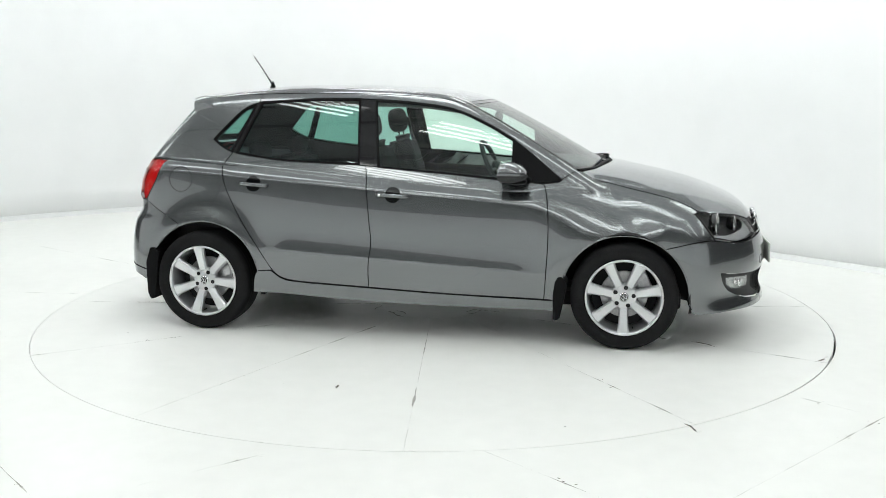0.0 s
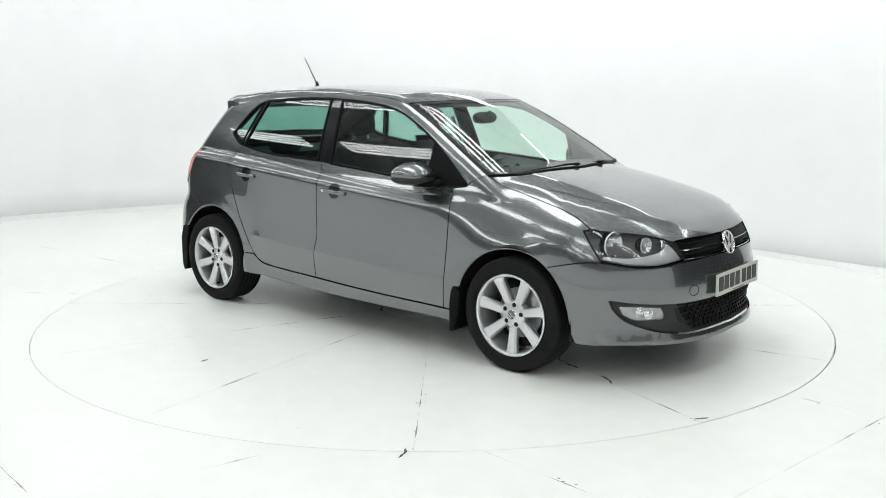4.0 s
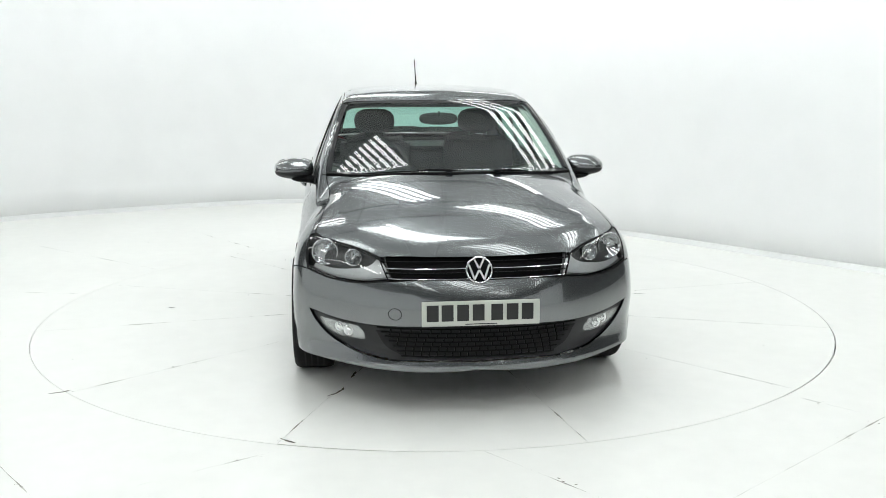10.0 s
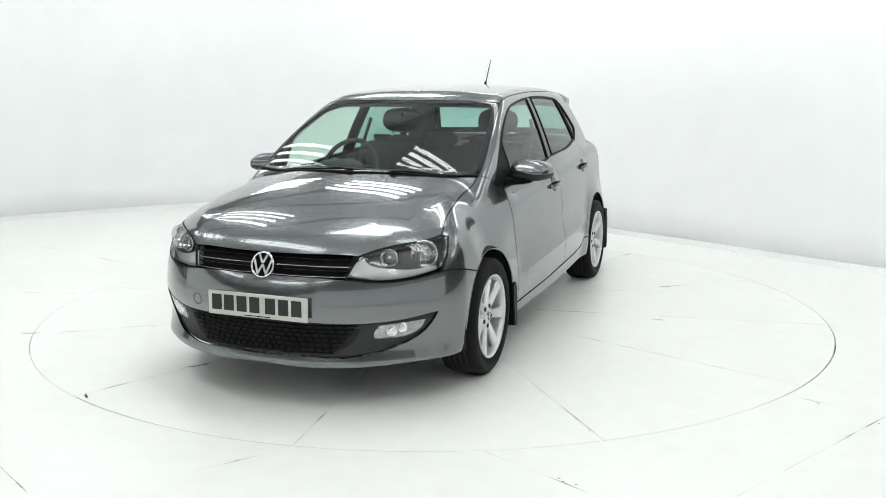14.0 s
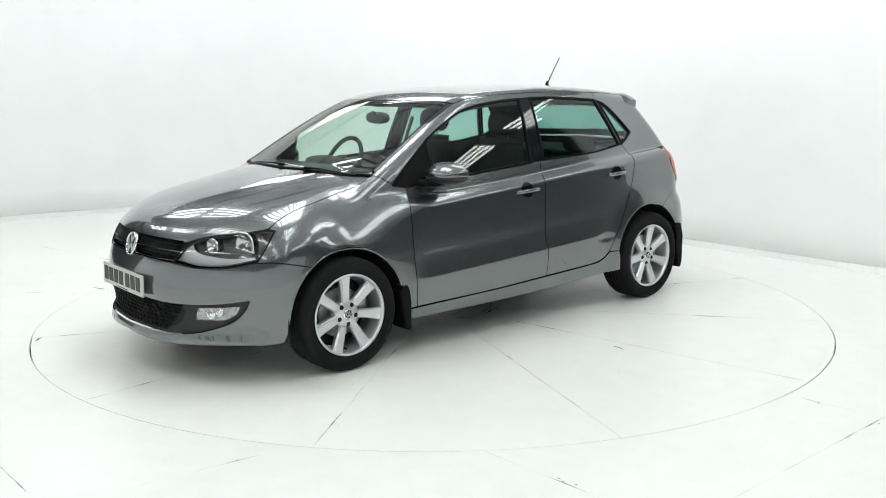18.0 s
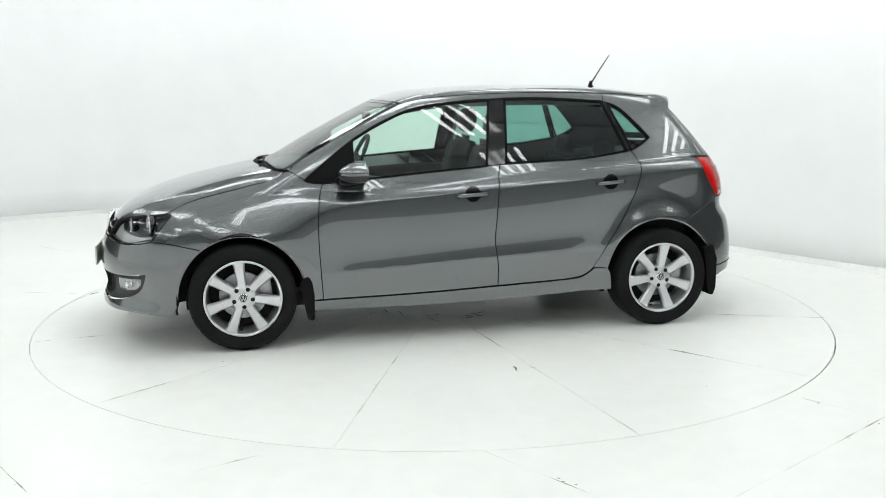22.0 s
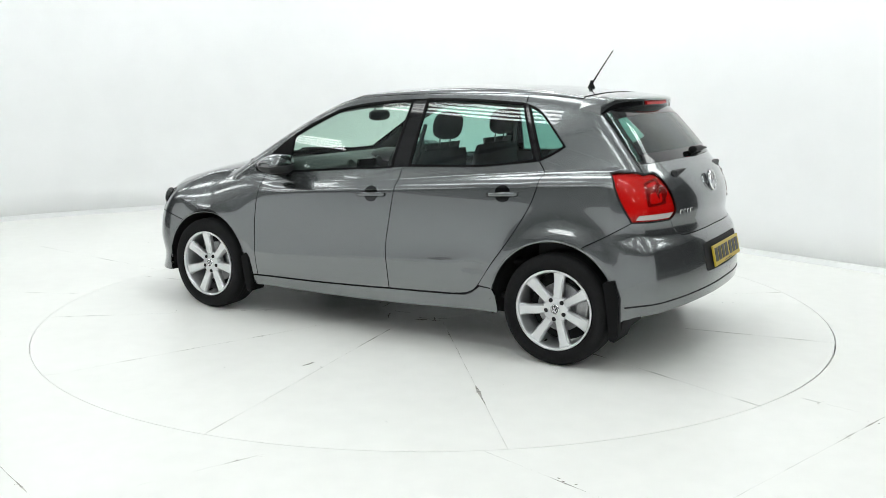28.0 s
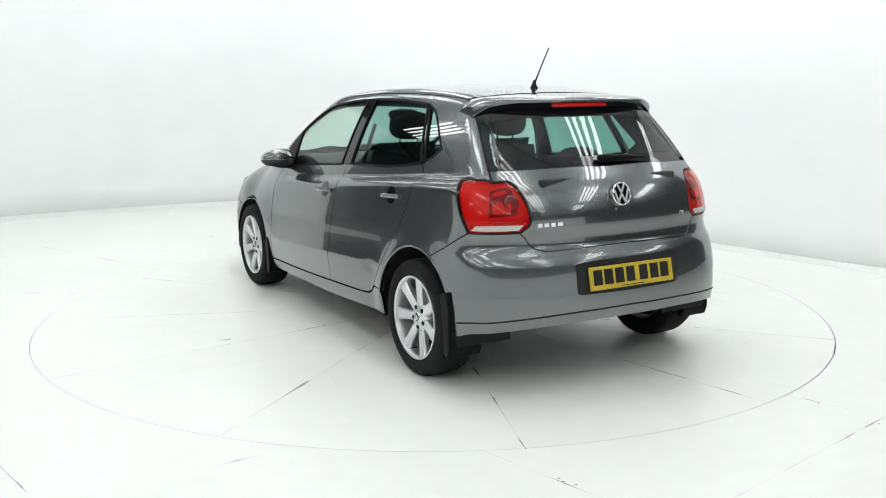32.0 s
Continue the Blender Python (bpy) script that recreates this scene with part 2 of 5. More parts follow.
def skin(p):
    """Below zero inside the car's outer skin; p: N x 3 points of the car's space."""
    x, y, z = p[:, 0], np.abs(p[:, 1]), p[:, 2]
    zs = z - 0.55 * (belt_z(x) - 0.955) * np.clip((z - 0.5) / 0.45, 0, 1)
    w = side_w(zs) * plan_w(x)
    w = w + flare(x, z, AXLE_F, 0.345, 0.14, 0.011) + flare(x, z, AXLE_R, 0.345, 0.09, 0.022)
    u, v = np.clip((x - 0.7) / 0.6, 0, 1), np.clip((z - 0.58) / 0.38, 0, 1)
    w = w - 0.018 * u * u * (3 - 2 * u) * v * v * (3 - 2 * v)
    # the doors' low crease: a scoop above it, a plain fall below
    over = z - 0.456 + 0.055 * x
    crease = sum(np.where(o > 0, np.clip(1 - o / 0.13, 0, 1) ** 1.7, np.clip(1 + o / 0.20, 0, 1)) for o in (over - 0.009, over - 0.003, over + 0.003, over + 0.009)) / 4
    u = np.clip((0.95 - np.abs(x + 0.03)) / 0.30, 0, 1)
    w = w + 0.016 * crease * u * u * (3 - 2 * u)
    side = y - w
    front = (x - front_x(z) + 0.64 * y ** 2.45) * 0.8
    rear = (rear_x(z) + 0.36 * y ** 2.6 - x) * 0.9
    u = np.clip((x - 0.62) / 0.38, 0, 1)
    u = u * u * (3 - 2 * u)
    top = u * bonnet_z(np.clip(x, 0.6, 2.06)) + (1 - u) * (belt_z(x) + 0.035) - 0.075 * (y / 0.7) ** 2.6
    # raised middle of the bonnet: the skin falls away outside a crease
    edge = 0.655 - 0.02 * np.clip(x - 0.9, 0, 2) - 0.17 * np.clip(x - 1.15, 0, 2) ** 2 / 0.55
    top = top - 0.16 * u * np.clip(y - edge, 0, 1)
    # shoulder under the side windows
    ledge = ((z - belt_z(x) - 0.006) + 1.6 * (y - 0.757 * plan_g(x))) * 0.53 - 0.5 * np.clip((x - 1.2) / 0.6, 0, 1) ** 2 - 0.5 * np.clip((-1.0 - x) / 0.5, 0, 1) ** 2
    side = smax(side, ledge, 0.026 + 0.05 * np.clip((x - 0.75) / 0.45, 0, 1))
    low = smax(smax(smax(side, (z - top) * 0.97, 0.05 + 0.05 * np.clip((x - 0.7) / 0.5, 0, 1)), front, 0.07), rear, 0.11)
    low = np.maximum(low, 0.15 - z)
    gs = (y - glass_w(z) * plan_g(x)) * 0.93
    scr = (x - screen_x(z) + 0.29 * y ** 2.3) * 0.5
    bk = (rear_x(z) + 0.34 * y ** 2.4 - x) * 0.75
    rf = z - roof_z(np.clip(x, -1.6, 0.5)) + 0.036 * (y / 0.6) ** 2.2
    up = np.maximum(smax(smax(smax(gs, rf, 0.055), scr, 0.05), bk, 0.06), 0.86 - z)
    h = np.maximum(0.012 - np.abs(low - up), 0) / 0.012
    return np.minimum(low, up) - h * h * 0.003


def cast(start, way, off=0.0, far=3.0, steps=90):
    """The first point of the skin (sunk by off) that each ray from start meets."""
    start, way = np.atleast_2d(np.asarray(start, float)), np.asarray(way, float)
    way = np.broadcast_to(way / np.linalg.norm(way, axis=-1, keepdims=True), start.shape)
    n = len(start)
    lo, hi = np.zeros(n), np.full(n, np.nan)
    done = np.zeros(n, bool)
    for k in range(1, steps + 1):
        d = far * k / steps
        todo = ~done
        if not todo.any():
            break
        inside = skin(start[todo] + d * way[todo]) < -off
        idx = np.where(todo)[0]
        hi[idx[inside]], lo[idx[inside]] = d, d - far / steps
        done[idx[inside]] = True
    hi = np.where(done, hi, far)
    for _ in range(18):
        mid = (lo + hi) / 2
        inside = skin(start + mid[:, None] * way) < -off
        hi, lo = np.where(inside, mid, hi), np.where(inside, lo, mid)
    out = start + hi[:, None] * way
    out[~done] = np.nan
    return out


def slope(p):
    """The skin's outward normals."""
    e = 2e-3
    g = np.stack([skin(p + d) - skin(p - d) for d in np.eye(3) * e], 1)
    return g / np.linalg.norm(g, axis=1, keepdims=True)


def on_side(pts):
    """Points (x, z) of the side view, laid on the left flank."""
    p = np.array(pts, float)
    return cast(np.stack([p[:, 0], np.full(len(p), 1.5), p[:, 1]], 1), (0, -1, 0))


def on_top(pts):
    p = np.array(pts, float)
    return cast(np.stack([p[:, 0], p[:, 1], np.full(len(p), 2.0)], 1), (0, 0, -1))


def on_front(pts):
    p = np.array(pts, float)
    return cast(np.stack([np.full(len(p), 2.6), p[:, 0], p[:, 1]], 1), (-1, 0, 0))


def on_rear(pts):
    p = np.array(pts, float)
    return cast(np.stack([np.full(len(p), -2.6), p[:, 0], p[:, 1]], 1), (1, 0, 0))


# ---- panels cut from the skin ----
def snap(p):
    """Points near the skin, moved onto it."""
    p = np.array(p, float)
    for _ in range(6):
        e = 2e-3
        g = np.stack([(skin(p + d) - skin(p - d)) / (2 * e) for d in np.eye(3) * e], 1)
        p = p - g * (skin(p) / np.maximum((g * g).sum(1), 0.05))[:, None]
    return p


class Flat:
    """Rays along one direction; coordinates across it."""
    def __init__(self, n):
        self.n = np.array(n, float) / np.linalg.norm(n)
        self.u = np.array((1.0, 0, 0)) - self.n * self.n[0]
        if np.linalg.norm(self.u) < 0.3:
            self.u = np.array((0, 1.0, 0)) - self.n * self.n[1]
        self.u /= np.linalg.norm(self.u)
        self.v = np.cross(self.n, self.u)

    def uv(self, p):
        return np.stack([p @ self.u, p @ self.v], 1)

    def across(self, q):
        return q[:, 0] * self.u[1] + q[:, 1] * self.v[1]

    def onto_middle(self, q):
        w = np.array((self.u[1], self.v[1]))
        return q - np.outer(q @ w, w) / (w @ w)

    def rays(self, q):
        return q[:, :1] * self.u + q[:, 1:] * self.v + self.n * 2.4, np.broadcast_to(-self.n, (len(q), 3))


class Round:
    """Rays towards an upright axis at x0; coordinates: the angle and z."""
    def __init__(self, x0, side):
        self.x0, self.side = x0, side

    def uv(self, p):
        return np.stack([np.arctan2(p[:, 1], self.side * (p[:, 0] - self.x0)) * 0.8, p[:, 2]], 1)

    def across(self, q):
        return q[:, 0]

    def onto_middle(self, q):
        return q * (0, 1)

    def rays(self, q):
        a = q[:, 0] / 0.8
        d = np.stack([self.side * np.cos(a), np.sin(a), 0 * a], 1)
        s = np.stack([np.full(len(q), self.x0), 0 * a, q[:, 1]], 1) + d * 1.6
        return s, -d


SIDE, OBLIQUE, TOP, SCREEN = Flat((0, 1, 0)), Flat((0, 0.8, 0.6)), Flat((0.18, 0, 1)), Flat((0.55, 0, 0.85))
FRONT, REAR = Round(1.15, 1), Round(-0.95, -1)
BACKLIGHT = Flat((-0.75, 0, 0.65))


def outline(proj, *pieces):
    """Smoothed pieces, end to end, as one closed line in the projection's coordinates."""
    out = []
    for piece in pieces:
        q = proj.uv(snap(np.array(smooth_line(piece))))
        for r in q:
            if not out or np.linalg.norm(r - out[-1]) > 1e-3:
                out.append(r)
    if np.linalg.norm(out[0] - out[-1]) < 1e-3:
        out.pop()
    out = np.array(out)
    area = np.sum(out[:, 0] * np.roll(out[:, 1], -1) - np.roll(out[:, 0], -1) * out[:, 1])
    return out if area > 0 else out[::-1]


def inset(q, d):
    """The closed line moved inwards by d."""
    a, b = q - np.roll(q, 1, 0), np.roll(q, -1, 0) - q
    na, nb = (np.stack([-e[:, 1], e[:, 0]], 1) / np.maximum(np.linalg.norm(e, axis=1, keepdims=True), 1e-9) for e in (a, b))
    n = na + nb
    n = n / np.maximum((n * n).sum(1, keepdims=True) / 2, 0.7)
    return q + n * d


def fill(q, step):
    """The inside of a closed line as a fine mesh: points and faces."""
    bm = bmesh.new()
    bm.faces.new([bm.verts.new((x, y, 0)) for x, y in q])
    bm.normal_update()
    bmesh.ops.triangulate(bm, faces=bm.faces[:])
    lo, hi = q.min(0), q.max(0)
    for ax in (0, 1):
        n = max(1, int((hi[ax] - lo[ax]) / (step[ax] if isinstance(step, tuple) else step)))
        for k in range(1, n):
            co, no = Vector((0, 0, 0)), Vector((0, 0, 0))
            co[ax], no[ax] = lo[ax] + (hi[ax] - lo[ax]) * k / n, 1
            bmesh.ops.bisect_plane(bm, geom=bm.verts[:] + bm.edges[:] + bm.faces[:], plane_co=co, plane_no=no, dist=1e-5)
    bmesh.ops.remove_doubles(bm, verts=bm.verts, dist=2e-5)
    bm.verts.index_update()
    pts = np.array([v.co[:2] for v in bm.verts])
    faces = [[v.index for v in f.verts] for f in bm.faces]
    rim = [(e.verts[0].index, e.verts[1].index, e.link_faces[0].index) for e in bm.edges if len(e.link_faces) == 1]
    bm.free()
    return pts, faces, rim


def lay(proj, pts, off):
    s, w = proj.rays(pts)
    p = cast(s, w, off)
    bad = np.isnan(p[:, 0])
    if bad.any():
        good = np.where(~bad)[0]
        for i in np.where(bad)[0]:
            p[i] = p[good[np.argmin(((pts[good] - pts[i]) ** 2).sum(1))]]
    return p, slope(p)


LAID = {}


def panel(name, proj, line, mat, parent, label="", step=0.035, gap=0.0025, off=0.0, edge=0.016, whole=False, flip=False, crown=None):
    """A sheet of the skin inside the line, with turned-in edges. whole: the half line is mirrored to both sides; flip: the other side."""
    q = inset(line, gap)
    if whole:
        mid = np.abs(proj.across(line)) < 4e-3
        q[mid] = proj.onto_middle(q[mid])
    key = (q.round(5).tobytes(), step, off)
    if key not in LAID:
        pts, faces, rim = fill(q, step)
        LAID[key] = (faces, rim, *lay(proj, pts, off))
    faces, rim, p, n = LAID[key]
    if crown is not None:
        p, n = crown(p, n)
    verts, norms, fs = list(p), list(n), []
    for f in faces:
        a, b, c = p[f[0]], p[f[1]], p[f[2]]
        fs.append(f if np.dot(np.cross(b - a, c - a), n[f[0]]) > 0 else f[::-1])
    if edge:
        sunk = {}
        for i, j, _ in rim:
            if whole and abs(p[i][1]) < 6e-3 and abs(p[j][1]) < 6e-3:
                continue
            for k in (i, j):
                if k not in sunk:
                    sunk[k] = len(verts)
                    verts.append(p[k] - n[k] * edge)
                    norms.append(n[k])
            fs.append([i, j, sunk[j], sunk[i]])
    verts, norms = np.array(verts), np.array(norms)
    if whole or flip:
        mv, mn = verts * (1, -1, 1), norms * (1, -1, 1)
        mf = [f[::-1] for f in fs]
        if whole:
            k = len(verts)
            verts, norms = np.vstack([verts, mv]), np.vstack([norms, mn])
            fs = fs + [[i + k for i in f] for f in mf]
        else:
            verts, norms, fs = mv, mn, mf
    return mesh_part(name, verts, fs, mat, parent, label, normals=norms)


def ring(name, proj, line, width, mat, parent, label="", off=0.0, thick=0.006, whole=False, flip=False, out=0.0):
    """A flat band of the skin that follows the inside of a closed line."""
    bands = [inset(line, -out + width * k / 3) for k in range(4)]
    n = len(line)
    pts = np.vstack(bands)
    p, nn = lay(proj, pts, off)
    p = p + nn * thick
    fs = []
    for k in range(3):
        for i in range(n):
            j = (i + 1) % n
            fs.append([k * n + i, k * n + j, (k + 1) * n + j, (k + 1) * n + i])
    verts, norms = list(p), list(nn)
    for k, base in ((0, 0), (1, 3 * n)):
        start = len(verts)
        for i in range(n):
            verts.append(p[base + i] - nn[base + i] * (thick + 0.01))
            norms.append(nn[base + i])
        for i in range(n):
            j = (i + 1) % n
            fs.append([base + i, start + i, start + j, base + j] if k == 0 else [base + i, base + j, start + j, start + i])
    verts, norms = np.array(verts), np.array(norms)
    out_fs = []
    for f in fs[:3 * n]:
        a, b, c = verts[f[0]], verts[f[1]], verts[f[2]]
        out_fs.append(f if np.dot(np.cross(b - a, c - a), norms[f[0]]) > 0 else f[::-1])
    fs = out_fs + fs[3 * n:]
    if flip:
        verts, norms, fs = verts * (1, -1, 1), norms * (1, -1, 1), [f[::-1] for f in fs]
    return mesh_part(name, verts, fs, mat, parent, label, normals=norms)


def arc(ax, az, r, a0, a1, n, y=0.83):
    return [(ax + r * math.cos(radians(a0 + (a1 - a0) * k / n)), y, az + r * math.sin(radians(a0 + (a1 - a0) * k / n))) for k in range(n + 1)]


# ---- the studio: floor, round white wall, turntable, hall roof with lamp banks ----
TABLE_R = 2.466
WALL_LINE = smooth_line([(-5.45, 2.95), (-4.67, 3.81), (-3.69, 4.48), (-2.53, 5.08), (-1.5, 5.30), (-0.6, 5.12), (0.35, 4.46), (1.65, 2.99), (3.46, 0.86), (4.0, 0.24)], 6)
# course of the unseen low wall, added to brighten the car's flanks
FRONT_LINE = smooth_line([(5.7, -4.7), (5.2, -6.2), (4.2, -7.4), (3.0, -8.2), (1.5, -8.6), (-1.2, -8.6), (-3.2, -8.0), (-4.6, -6.9), (-5.6, -5.2), (-6.1, -3.6), (-6.2, -2.3), (-6.15, -1.0), (-6.0, 0.4)], 5)
WALL_TOP, ROOF_Z = 3.3, 5.9


def wide_gap(a, first, last):
    """One within the angles given in degrees, falling to nought past them."""
    d = max(first - math.degrees(a), math.degrees(a) - last)
    return max(0.0, min(1.0, 1 - d / 6))


def build_floor():
    segs = 180
    bm = bmesh.new()
    # the white ring past 6.2 is unseen, added to lighten the doors' reflections
    radii = [TABLE_R + 0.0024, 2.8, 3.4, 4.5, 6.2, 8.6]
    rings = [[bm.verts.new((r * math.cos(k * math.tau / segs), r * math.sin(k * math.tau / segs), 0)) for k in range(segs)] for r in radii]
    for k, v in enumerate(rings[0]):
        a = k * math.tau / segs
        v.co *= 1 + 0.0016 * wide_gap(a - math.tau if a > math.pi else a, -46, -18)
    low = [bm.verts.new((v.co.x, v.co.y, -0.03)) for v in rings[0]]
    rings.insert(0, low)
    for A, B in zip(rings, rings[1:]):
        for k in range(segs):
            bm.faces.new((A[k], B[k], B[(k + 1) % segs], A[(k + 1) % segs]))
    ob = part("floor", bm, M_FLOOR, None, "white painted studio floor around the turntable")
    tagged(ob, category="floor", kind="structure")
    bm = bmesh.new()
    inner, outer = ([bm.verts.new((r * math.cos(k * math.tau / segs), r * math.sin(k * math.tau / segs), z)) for k in range(segs)] for r, z in ((8.59, -0.004), (26, -0.004)))
    for k in range(segs):
        bm.faces.new((inner[k], outer[k], outer[(k + 1) % segs], inner[(k + 1) % segs]))
    tagged(part("ground", bm, M_CONCRETE, None, "dark concrete floor of the hall"), category="floor", kind="structure")
    bm = bmesh.new()
    bmesh.ops.create_circle(bm, cap_ends=True, segments=96, radius=3.0, matrix=pose(0, 0, -0.05))
    tagged(part("floor_pit", bm, M_UNDER, None, "dark pit floor below the turntable"), category="floor", kind="structure")
    # joints between the floor sheets: thin dirty grooves
    rnd = random.Random(4)
    seams = [((-1.43, -2.86), (-2.6, -1.55)), ((-1.09, -2.76), (-0.56, -2.40)), ((0.2, -2.47), (0.60, -2.90)), ((1.06, -2.90), (2.02, -2.09)), ((1.67, -1.83), (1.90, -2.06)),
             ((2.02, -2.09), (3.2, -1.1)), ((-2.45, 0.35), (-4.2, 0.62)), ((-2.2, 1.2), (-3.6, 2.3)), ((-1.5, 2.0), (-2.5, 3.2))]
    for (x0, y0), (x1, y1) in seams:
        seam_strip(x0, y0, x1, y1, 0.0, rnd, ob)
    for k in range(26):
        a, r = rnd.uniform(0, math.tau), TABLE_R + 0.06 + rnd.random() ** 2 * 2.0
        speck(r * math.cos(a), r * math.sin(a), rnd, ob)
    return ob


def seam_strip(x0, y0, x1, y1, z, rnd, parent, wide=0.0006, chips=3):
    """One joint: a narrow uneven dark line with chipped spots."""
    a, b = Vector((x0, y0, 0)), Vector((x1, y1, 0))
    d = (b - a)
    n = max(6, int(d.length / 0.06))
    s = Vector((-d.y, d.x, 0)).normalized()
    verts, faces = [], []
    chip = [rnd.random() for _ in range(chips)]
    for k in range(n + 1):
        t = k / n
        w = wide * max(0.02, rnd.uniform(-0.6, 1.3))
        for c in chip:
            if abs(t - c) < 0.035:
                w += rnd.uniform(0.0005, 0.0045)
        c = a + d * t + s * rnd.uniform(-0.001, 0.001)
        verts += [c + s * w + Vector((0, 0, z + 0.0012)), c - s * w + Vector((0, 0, z + 0.0012))]
        if k:
            faces.append((2 * k - 2, 2 * k - 1, 2 * k + 1, 2 * k))
    mesh_part("joint", verts, faces, M_JOINT, parent)
    for c in chip:
        p = a + d * c
        for _ in range(2):
            speck(p.x + rnd.uniform(-0.03, 0.03) * d.normalized().x, p.y + rnd.uniform(-0.03, 0.03) * d.normalized().y, rnd, parent)


def crack(x, y, turn, long, rnd, parent, wide=0.004):
    """A jagged split in the paint, with a flake lifted beside it."""
    n, verts, faces, a = 9, [], [], radians(turn)
    for k in range(n):
        w = wide * math.sin(math.pi * (k + 0.4) / n) * rnd.uniform(0.4, 1.4)
        verts += [(x - w * math.sin(a), y + w * math.cos(a), 0.0014), (x + w * math.sin(a), y - w * math.cos(a), 0.0014)]
        if k:
            faces.append((2 * k - 2, 2 * k - 1, 2 * k + 1, 2 * k))
        a += rnd.uniform(-0.7, 0.7)
        a += 0.4 * (radians(turn) - a)
        x, y = x + long / n * math.cos(a), y + long / n * math.sin(a)
    mesh_part("crack", verts, faces, M_DIRT, parent)
    s = 0.02
    mesh_part("flake", [(x, y, 0.002), (x + s, y + 0.4 * s, 0.006), (x + 0.8 * s, y + s, 0.009), (x - 0.2 * s, y + 0.7 * s, 0.002)], [(0, 1, 2, 3)], M_TABLE, parent)


def speck(x, y, rnd, parent):
    r, n = rnd.uniform(0.002, 0.0065), 7
    verts = [(x + r * rnd.uniform(0.5, 1.2) * math.cos(k * math.tau / n), y + 0.6 * r * rnd.uniform(0.5, 1.2) * math.sin(k * math.tau / n), 0.0012) for k in range(n)]
    mesh_part("scuff", verts, [tuple(range(n))], M_DIRT, parent)


def build_wall(name, line, label, top):
    bm = bmesh.new()
    heights = [0.0, 0.3, 0.8, 1.3, top]
    cols = []
    pts = [Vector((p[0], p[1], 0)) for p in line]
    for i, p in enumerate(pts):
        t = (pts[min(i + 1, len(pts) - 1)] - pts[max(i - 1, 0)]).normalized()
        o = Vector((-t.y, t.x, 0)) * 0.12
        cols.append([bm.verts.new(p + Vector((0, 0, h))) for h in heights] + [bm.verts.new(p + o + Vector((0, 0, h))) for h in heights[::-1]])
    m = len(cols[0])
    for A, B in zip(cols, cols[1:]):
        for k in range(m):
            bm.faces.new((A[k], A[(k + 1) % m], B[(k + 1) % m], B[k]))
    bm.faces.new(cols[0])
    bm.faces.new(cols[-1][::-1])
    bmesh.ops.recalc_face_normals(bm, faces=bm.faces)
    wall = part(name, bm, M_WALL, None, label)
    for poly in wall.data.polygons:
        poly.use_smooth = abs(poly.normal.z) < 0.5
    tagged(wall, category="wall", kind="structure")
    bm = bmesh.new()
    ins = []
    for i, p in enumerate(pts):
        t = (pts[min(i + 1, len(pts) - 1)] - pts[max(i - 1, 0)]).normalized()
        o = Vector((-t.y, t.x, 0))
        ins.append([bm.verts.new(p - o * d + Vector((0, 0, h))) for d, h in ((0.001, 0.05), (0.008, 0.048), (0.010, 0.0))])
    for A, B in zip(ins, ins[1:]):
        for k in range(2):
            bm.faces.new((A[k], A[k + 1], B[k + 1], B[k]))
    tagged(part("baseboard", bm, M_WALL, None, "low white skirting at the foot of the wall"), category="skirting", kind="structure")


def build_hall():
    """The dark steel hall that holds the studio: seen only as reflections."""
    X, Y0, Y1 = 15.0, -17.0, 14.0
    for name, sx, sy, x, y in (("wall_hall_west", 0.2, Y1 - Y0, -X, (Y0 + Y1) / 2), ("wall_hall_east", 0.2, Y1 - Y0, X, (Y0 + Y1) / 2),
                               ("wall_hall_north", 2 * X, 0.2, 0, Y1), ("wall_hall_south", 2 * X, 0.2, 0, Y0)):
        tagged(part(name, box_bm(sx, sy, ROOF_Z + 0.2, pose(x, y, ROOF_Z / 2)), M_HALL, None, "plain grey sheet wall of the hall"), category="wall", kind="structure")
    # ribbed sheet roof
    verts, faces = [], []
    k, x = 0, -X
    while x < X:
        for dx, dz in ((0, 0), (0.92, 0), (0.95, 0.035), (0.99, 0.035)):
            verts += [(x + dx, Y0, ROOF_Z + dz), (x + dx, Y1, ROOF_Z + dz)]
        x += 1.02
    for i in range(0, len(verts) - 2, 2):
        faces.append((i, i + 1, i + 3, i + 2))
    ob = mesh_part("ceiling", verts, faces, M_ROOF, None, "grey ribbed sheet roof of the hall")
    tagged(ob, category="ceiling", kind="structure")
    for y in np.arange(-16.4, 14, 2.4):
        tagged(part("purlin", box_bm(2 * X, 0.07, 0.14, pose(0, float(y), ROOF_Z - 0.08), 0.005), M_STEEL, None, "grey steel purlin under the roof"), category="beam", kind="structure")


def lamp_bank(x, y, z, turn, long, count, pitch):
    """A hanging tray with parallel bare tubes."""
    ob = thing("lamp_bank", pose(x, y, z, 0, 0, turn), "hanging lamp with %s bright parallel tubes" % ("ten" if count > 4 else "four"), "ceiling lamp", "lamp banks under the roof")
    wide = pitch * count
    for v in (-0.36, 0.36):
        part("cross_bar", box_bm(wide, 0.05, 0.03, pose(0, v * long, 0.045), 0.004), M_FIXTURE, ob)
    for k in range(count):
        u = (k - (count - 1) / 2) * pitch
        part("tube", box_bm(0.042 * HALL, long, 0.035, pose(u, 0, 0.0)), M_TUBE, ob, "glowing white tube")
    for sx in (-0.4, 0.4):
        for sy in (-0.45, 0.45):
            part("hanger", tube_bm([(sx * wide, sy * long, 0.07), (sx * wide, sy * long, ROOF_Z - z - 0.01)], 0.004, 5), M_STEEL, ob)
    return ob


